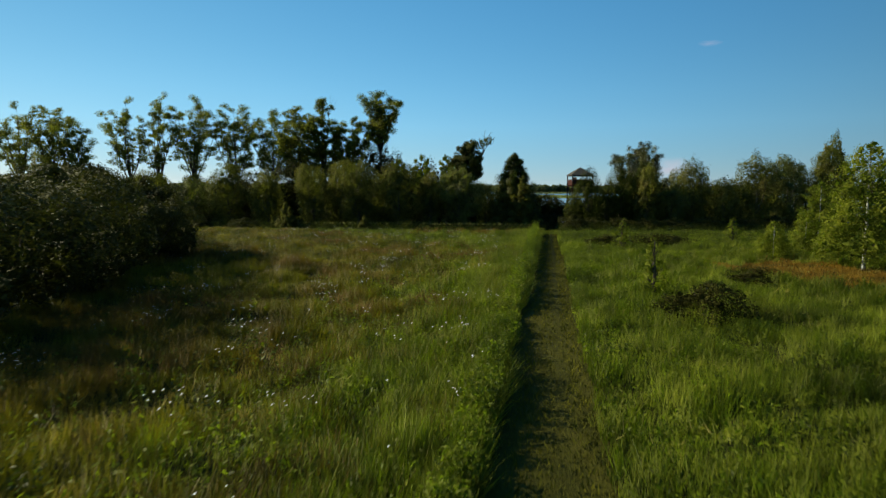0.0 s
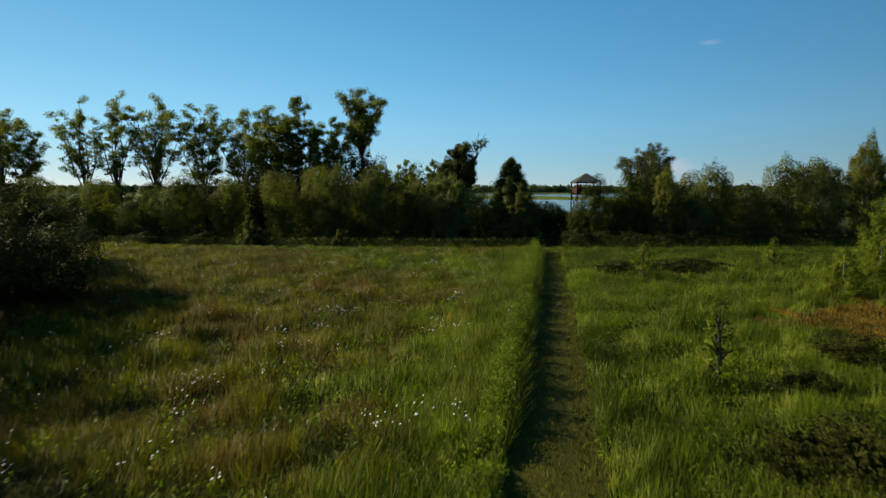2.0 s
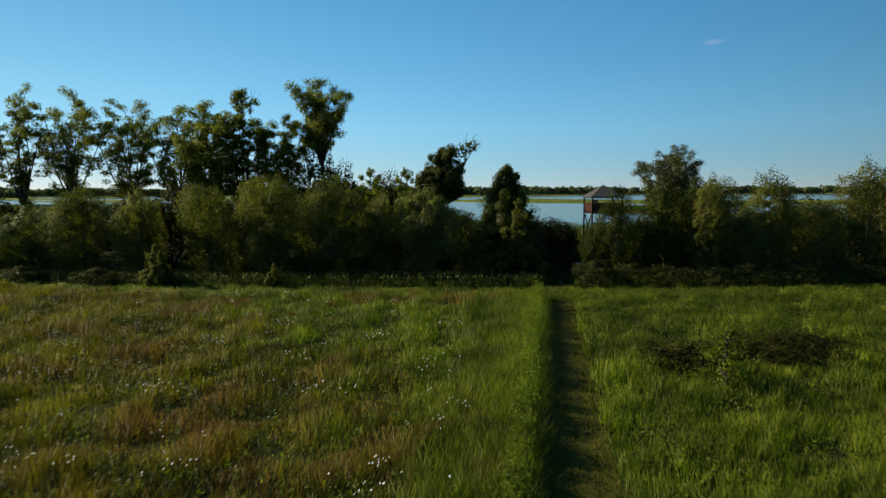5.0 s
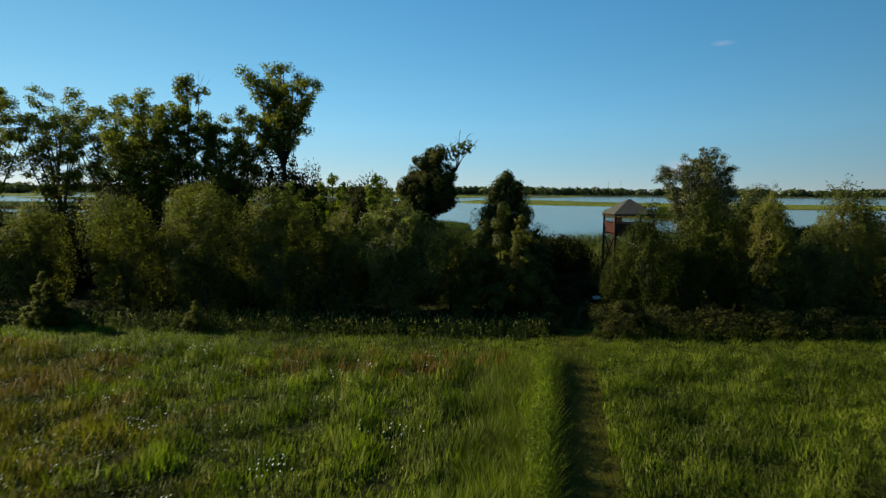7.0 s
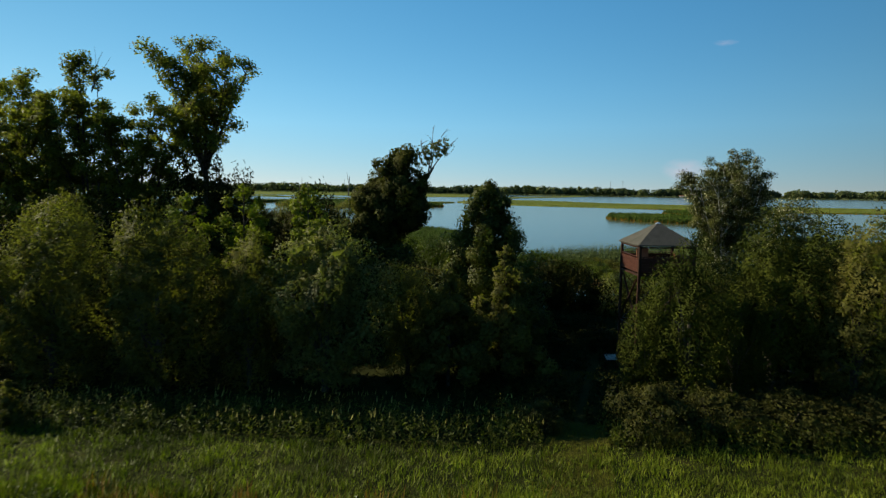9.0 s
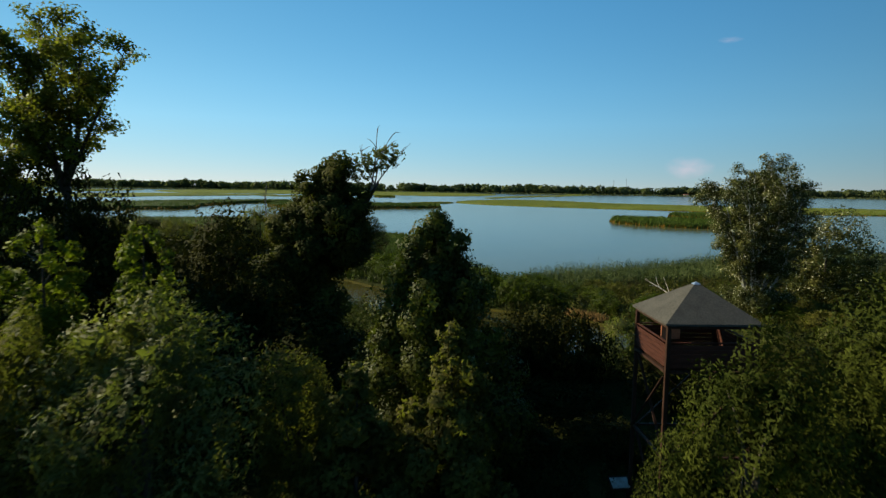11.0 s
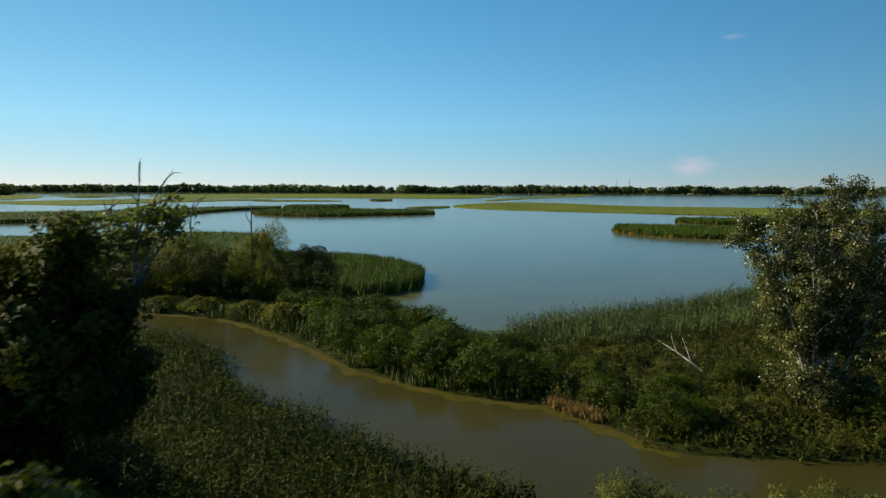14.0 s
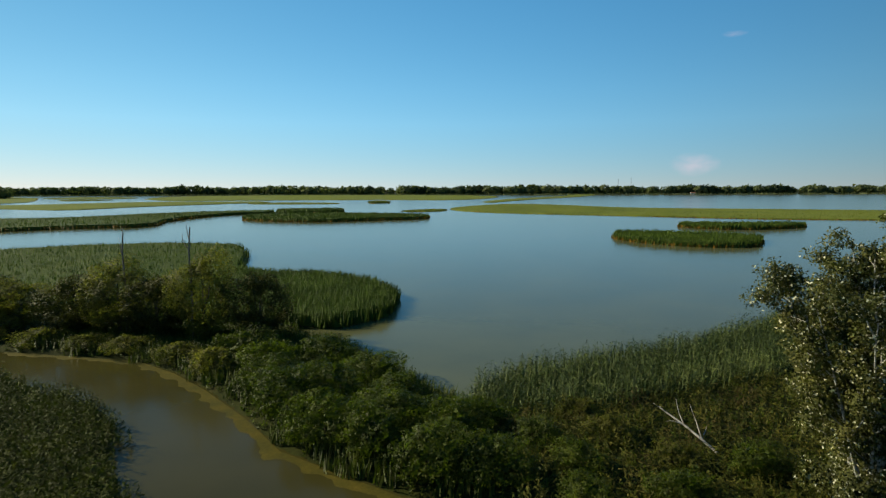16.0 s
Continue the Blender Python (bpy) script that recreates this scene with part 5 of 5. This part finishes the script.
reed_island(rounded([(92, 408), (98, 383), (114, 366), (135, 364), (149, 386), (155, 404), (128, 420), (101, 430)], 1), 26000, 3.0, 0.5, REED, "reed island with a rusty rim of dry stems", 401)
reed_island(rounded([(147, 480), (168, 456), (212, 474), (226, 495), (182, 491), (153, 497)], 1), 16000, 3.0, 0.7, REED, "long low reed island", 402)
reed_island(rounded([(-142, 592), (-125, 551), (-70, 530), (-43, 550), (1, 571), (0, 608), (-65, 628), (-120, 620)], 1), 24000, 3.2, 0.9, REED, "dark green reed island", 403)
reed_island(rounded([(-142, 670), (-152, 724), (-95, 736), (-82, 692)], 1), 8000, 3.2, 1.2, REED, "narrow dark green reed island", 404)
reed_island(rounded([(-500, 470), (-249, 430), (-217, 446), (-195, 472), (-154, 481), (-179, 553), (-172, 638), (-141, 671), (-156, 710), (-222, 642), (-253, 563), (-291, 542), (-334, 523), (-500, 560)], 1), 40000, 3.2, 1.0, REED, "long reed bank reaching into the lagoon", 405)
reed_island(rounded([(5, 759), (33, 858), (86, 949), (145, 896), (193, 784), (294, 747), (430, 700), (700, 640), (680, 540), (420, 540), (259, 556), (203, 584), (151, 620), (93, 652), (42, 688)], 2), 50000, 1.3, 1.2, FAR_REED, "flat green marsh island", 406)
for k, strip in enumerate((
        [(-641, 1367), (-720, 1720), (-502, 1860), (-157, 1880), (110, 1700), (95, 1375), (6, 1176), (-96, 1222), (-238, 1212), (-389, 1181), (-463, 1135)],
        [(-907, 1458), (-887, 1602), (-736, 1543), (-664, 1399), (-729, 1347), (-809, 1328)],
        [(-729, 1244), (-712, 1302), (-614, 1258), (-628, 1169), (-662, 1160)],
        [(-560, 835), (-590, 911), (-540, 958), (-492, 1100), (-357, 1107), (-297, 1121), (-264, 1048), (-315, 962), (-361, 868), (-369, 809), (-378, 744), (-444, 770), (-497, 795)],
        [(-1500, 1780), (-1003, 1577), (-734, 1199), (-645, 1043), (-700, 1000), (-1500, 1250)],
        [(-282, 1002), (-229, 1045), (-153, 1008), (-144, 964), (-204, 955), (-267, 959)],
        [(-123, 1089), (-89, 1086), (-79, 1003), (-108, 990)],
        [(51, 1057), (84, 1191), (150, 1368), (268, 1600), (330, 1890), (420, 1890), (249, 1420), (147, 1232), (86, 1072), (66, 1008)],
        [(-39, 717), (-9, 760), (9, 759), (10, 715), (-15, 690)])):
    reed_island(rounded(strip, 1), 4000, 0.9 if k != 6 else 2.2, 1.6 if strip[0][1] < 1150 else 2.6, FAR_REED, "flat green strip of marsh in the lagoon", 420 + k)

# bare reddish bank with dry stems at the bend of the channel
u = rng.uniform(0, 1, 2400)
x, y = 30.5 + 3.6 * u + rng.normal(0, 0.3, 2400), 175.5 + -4.2 * u + rng.normal(0, 0.3, 2400)
stuff("dry_bank", mesh_leaves("dry_bank", blades(rng, x, y, np.full(2400, WATER_Z - 0.05), rng.uniform(0.4, 1.2, 2400), rng.uniform(0.06, 0.16, 2400), rng.uniform(0.1, 0.6, 2400)), DRY_BANK), "reddish-brown eroded bank with dry stems", "bank")

# algae along the channel banks
scum = [(-38, 215.5), (-17, 211.4), (-9.8, 206.3), (-3.4, 200.3), (4.2, 192), (10.1, 184.4), (16.3, 180.3), (21.8, 176.6), (29.6, 174.3), (34.6, 168.7), (38.6, 164.0)]
sp = []
for (ax, ay), (bx, by) in zip(scum[:-1], scum[1:]):
    sp += [(ax + (bx - ax) * t, ay + (by - ay) * t) for t in np.linspace(0, 1, 22)[:-1]]
sp = np.array(sp)
sd = unit(np.gradient(sp, axis=0))
off = np.stack([-sd[:, 1], sd[:, 0]], 1) * -1
wid = 0.45 + 0.55 * waves(sp[:, 0], sp[:, 1], 7, 61)[:, None] + 0.3 * waves(sp[:, 0], sp[:, 1], 2, 62)[:, None]
inner = sp + np.where(off[:, 1:2] > 0, -off, off) * np.clip(wid, 0.1, 2.2)
sv = [(x, y, WATER_Z + 0.012) for x, y in sp - np.where(off[:, 1:2] > 0, -off, off) * 0.8] + [(x, y, WATER_Z + 0.012) for x, y in inner]
k = len(sp)
tagged(new("algae_mat", mesh_from("algae_mat", sv, [(i, i + 1, k + i + 1, k + i) for i in range(k - 1)], ALGAE)), "yellow-brown algae scum along the bank", "algae", kind="stuff")


# ---------------------------------------------------------------- far shore
rng = np.random.default_rng(501)
polys = []
for k in range(1400):
    x, y = rng.uniform(-3600, 4200), 1925 + abs(rng.normal(0, 45))
    if k < 70:
        x, y = rng.uniform(-1380, -950), rng.uniform(1395, 1440)
    h = max(12, rng.normal(23.5, 2.0) + 4.5 * float(waves(np.array(x), np.array(0.0), 240, 71)))
    half = rng.uniform(8, 16)
    d = unit(rng.normal(size=(74, 3)))
    c = np.array([x, y, h * 0.46]) + d * np.array([half * 1.2, half, h * 0.5]) * rng.uniform(0.75, 1.02, (74, 1))
    polys.append(leaves(rng, c, d, 8.0, 7.5))
stuff("far_woods", mesh_leaves("far_woods", np.concatenate(polys), HAZY_LEAF), "distant line of green woodland on the far shore, haze mixed into its colour", "woodland")
x, y = scatter(rng, 14000, -3600, 4200, 1898, 1925)
stuff("far_reeds", mesh_leaves("far_reeds", blades(rng, x, y, np.full(len(x), -1.0), rng.uniform(2, 5, len(x)), rng.uniform(3, 8, len(x)), rng.uniform(0.02, 0.3, len(x))), HAZY_LEAF), "reed fringe of the far shore, haze mixed into its colour", "reeds")
for x, h in ((488, 45), (526, 48)):
    mast = thing("mast", (x, 1985, -0.6), "thin distant lattice mast above the woods", "mast", "distant masts")
    pole = part("pole", tubes_mesh("pole", [([(0, 0, 0), (0, 0, h)], [0.7, 0.35])], GREY_WOOD, 6), mast)
    bm = bmesh.new()
    box_mesh(bm, (5, 0.4, 0.4), pose(0, 0, h - 3))
    part("crossarm", bm_mesh("crossarm", bm, GREY_WOOD), pole)
house = thing("cottage", (680, 1908, -0.6), "small distant white cottage on the far shore", "house")
bm = bmesh.new()
box_mesh(bm, (13, 7, 3.6), pose(0, 0, 1.8))
part("wall", bm_mesh("wall", bm, WHITEWASH), house)
part("roof", mesh_from("roof", [(-7, -4, 3.5), (7, -4, 3.5), (7, 4, 3.5), (-7, 4, 3.5), (-7, 0, 5.6), (7, 0, 5.6)], [(0, 1, 5, 4), (2, 3, 4, 5), (0, 4, 3), (1, 2, 5), (0, 3, 2, 1)], TILE_RED), house)


# ---------------------------------------------------------------- the watch tower
TX, TY, TURN_T = 27.0, 124.1, 2.9
EAVE, APEX, FLOOR, SIDE = 9.80, 11.34, 7.75, 4.4
tz = float(ground_z(TX, TY))
tower = thing("watch_tower", (TX, TY, tz), "wooden bird-watching tower with a grey pyramid roof", "tower", turn=TURN_T)


def beam(name, a, b, size, mat, label="", bevel=0.008):
    a, b = Vector(a), Vector(b)
    bm = bmesh.new()
    d = b - a
    box_mesh(bm, (size[0], size[1], d.length), Matrix.Translation((a + b) / 2) @ d.to_track_quat("Z", "X").to_matrix().to_4x4())
    return part(name, bm_mesh(name, bm, mat, bevel), tower, label)


e, ap, fl = EAVE - tz, APEX - tz, FLOOR - tz
hs, pi_ = SIDE / 2, SIDE / 2 - 0.22
rv = [(-hs, -hs, e), (hs, -hs, e), (hs, hs, e), (-hs, hs, e), (0, 0, ap)]
rv += [(-hs, -hs, e - 0.09), (hs, -hs, e - 0.09), (hs, hs, e - 0.09), (-hs, hs, e - 0.09), (0, 0, ap - 0.12)]
roof = part("roof", mesh_from("roof", rv, [(0, 1, 4), (1, 2, 4), (2, 3, 4), (3, 0, 4), (6, 5, 9), (7, 6, 9), (8, 7, 9), (5, 8, 9), (0, 5, 6, 1), (1, 6, 7, 2), (2, 7, 8, 3), (3, 8, 5, 0)], ROOF_FELT), tower, "grey felt pyramid roof")
part("roof_cap", mesh_from("roof_cap", [(-0.17, -0.17, ap - 0.10), (0.17, -0.17, ap - 0.10), (0.17, 0.17, ap - 0.10), (-0.17, 0.17, ap - 0.10), (0, 0, ap + 0.03)], [(0, 1, 4), (1, 2, 4), (2, 3, 4), (3, 0, 4), (3, 2, 1, 0)], ZINC), roof, "bright zinc cap")
for sx, sy in ((-1, -1), (1, -1), (1, 1), (-1, 1)):
    beam("post", (sx * pi_, sy * pi_, -0.1), (sx * pi_, sy * pi_, e - 0.06), (0.18, 0.18), TOWER_WOOD)
for ax, ay, bx, by in ((-1, -1, 1, -1), (1, -1, 1, 1), (1, 1, -1, 1), (-1, 1, -1, -1)):
    A, B = Vector((ax * pi_, ay * pi_, 0)), Vector((bx * pi_, by * pi_, 0))
    u = (B - A).normalized() * 0.095
    out = Vector(((ax + bx) / 2, (ay + by) / 2, 0)) * 0.05
    beam("eave_beam", A + u + Vector((0, 0, e - 0.2)), B - u + Vector((0, 0, e - 0.2)), (0.10, 0.16), TOWER_WOOD)
    beam("floor_beam", A + u + Vector((0, 0, fl - 0.16)), B - u + Vector((0, 0, fl - 0.16)), (0.12, 0.20), TOWER_WOOD)
    for k in range(5):
        beam("rail_board", A + u + out + Vector((0, 0, fl + 0.14 + 0.205 * k)), B - u + out + Vector((0, 0, fl + 0.14 + 0.205 * k)), (0.195, 0.035), TOWER_BOARD)
    beam("handrail", A + u + Vector((0, 0, fl + 1.16)), B - u + Vector((0, 0, fl + 1.16)), (0.05, 0.12), TOWER_BOARD)
    for z0, z1 in ((0.4, fl * 0.5), (fl * 0.5, fl - 0.4)):
        beam("brace", A + u + out * 2 + Vector((0, 0, z0)), B - u + out * 2 + Vector((0, 0, z1)), (0.05, 0.13), TOWER_WOOD)
        beam("brace", B - u - out * 2 + Vector((0, 0, z0)), A + u - out * 2 + Vector((0, 0, z1)), (0.05, 0.13), TOWER_WOOD)
    beam("tie_beam", A + u + Vector((0, 0, fl * 0.5)), B - u + Vector((0, 0, fl * 0.5)), (0.10, 0.14), TOWER_WOOD)
for k in range(20):
    yk = -pi_ + 0.12 + k * (2 * pi_ - 0.24) / 19
    beam("floor_board", (-pi_ + 0.1, yk, fl - 0.03), (pi_ - 0.1, yk, fl - 0.03), (0.2, 0.04), TOWER_WOOD)
bm = bmesh.new()
box_mesh(bm, (0.9, 0.05, 0.75), pose(-pi_ + 0.85, -0.1, fl + 1.25))
part("info_board", bm_mesh("info_board", bm, BOARD_ORANGE, 0.01), tower, "orange-brown information board")
beam("board_post", (-pi_ + 0.85, -0.05, fl), (-pi_ + 0.85, -0.05, fl + 0.9), (0.08, 0.08), TOWER_WOOD)


# a small reading board beside the lawn below the tower
bx, by = 24.4, 126.0
lectern = thing("reading_board", (bx, by, float(ground_z(bx, by))), "small wooden reading board with a pale sloping panel", "sign", turn=8.0)
bm = bmesh.new()
box_mesh(bm, (0.95, 0.62, 0.05), pose(0, 0, 0.92, 28))
panel = part("panel", bm_mesh("panel", bm, DEAD_WOOD, 0.008), lectern, "pale sloping panel")
bm = bmesh.new()
for size, at in (((1.05, 0.06, 0.06), (0, -0.33, 0.75)), ((1.05, 0.06, 0.06), (0, 0.33, 1.09)), ((0.06, 0.74, 0.06), (-0.5, 0, 0.92)), ((0.06, 0.74, 0.06), (0.5, 0, 0.92))):
    box_mesh(bm, size, pose(*at, 28))
part("panel_frame", bm_mesh("panel_frame", bm, TOWER_WOOD, 0.006), panel)
for px in (-0.42, 0.42):
    bm = bmesh.new()
    box_mesh(bm, (0.1, 0.1, 1.0), pose(px, 0.02, 0.4))
    part("post", bm_mesh("post", bm, TOWER_WOOD, 0.008), lectern)


# ---------------------------------------------------------------- two small far clouds
def cloud_material(name, thick):
    m, n, l = material(name)
    tc = n.new("ShaderNodeTexCoord")
    grad = n.new("ShaderNodeTexGradient")
    grad.gradient_type = "SPHERICAL"
    l.new(tc.outputs["Object"], grad.inputs["Vector"])
    ns = n.new("ShaderNodeTexNoise")
    ns.inputs["Scale"].default_value, ns.inputs["Detail"].default_value = 2.2, 5
    l.new(tc.outputs["Object"], ns.inputs["Vector"])
    mul = n.new("ShaderNodeMath")
    mul.operation = "MULTIPLY"
    l.new(grad.outputs["Fac"], mul.inputs[0])
    l.new(ns.outputs["Fac"], mul.inputs[1])
    amount = ramp(n, l, mul.outputs[0], [(0.08, (0, 0, 0)), (0.5, (thick, thick, thick))])
    # the vapour's daylight is put in as a pinkish emission
    d = n.new("ShaderNodeEmission")
    d.inputs["Color"].default_value = (0.62, 0.50, 0.56, 1)
    t = n.new("ShaderNodeBsdfTransparent")
    mx = n.new("ShaderNodeMixShader")
    l.new(amount, mx.inputs["Fac"])
    l.new(t.outputs[0], mx.inputs[1])
    l.new(d.outputs[0], mx.inputs[2])
    o = n.new("ShaderNodeOutputMaterial")
    l.new(mx.outputs[0], o.inputs["Surface"])
    return m


for where, size, thick, words in (((1650, 4530, 175), (210, 1, 105), 0.40, "small pinkish cloud low over the horizon"), ((1933, 4634, 1091), (110, 1, 30), 0.16, "thin faint wisp of cloud")):
    cl = new("cloud", mesh_from("cloud", [(-1, 0, -1), (1, 0, -1), (1, 0, 1), (-1, 0, 1)], [(0, 1, 2, 3)], cloud_material("cloud_glow", thick)))
    cl.matrix_world = Matrix.LocRotScale(where, Euler((0, 0, -radians(20))), size)
    tagged(cl, words, "cloud", kind="structure")
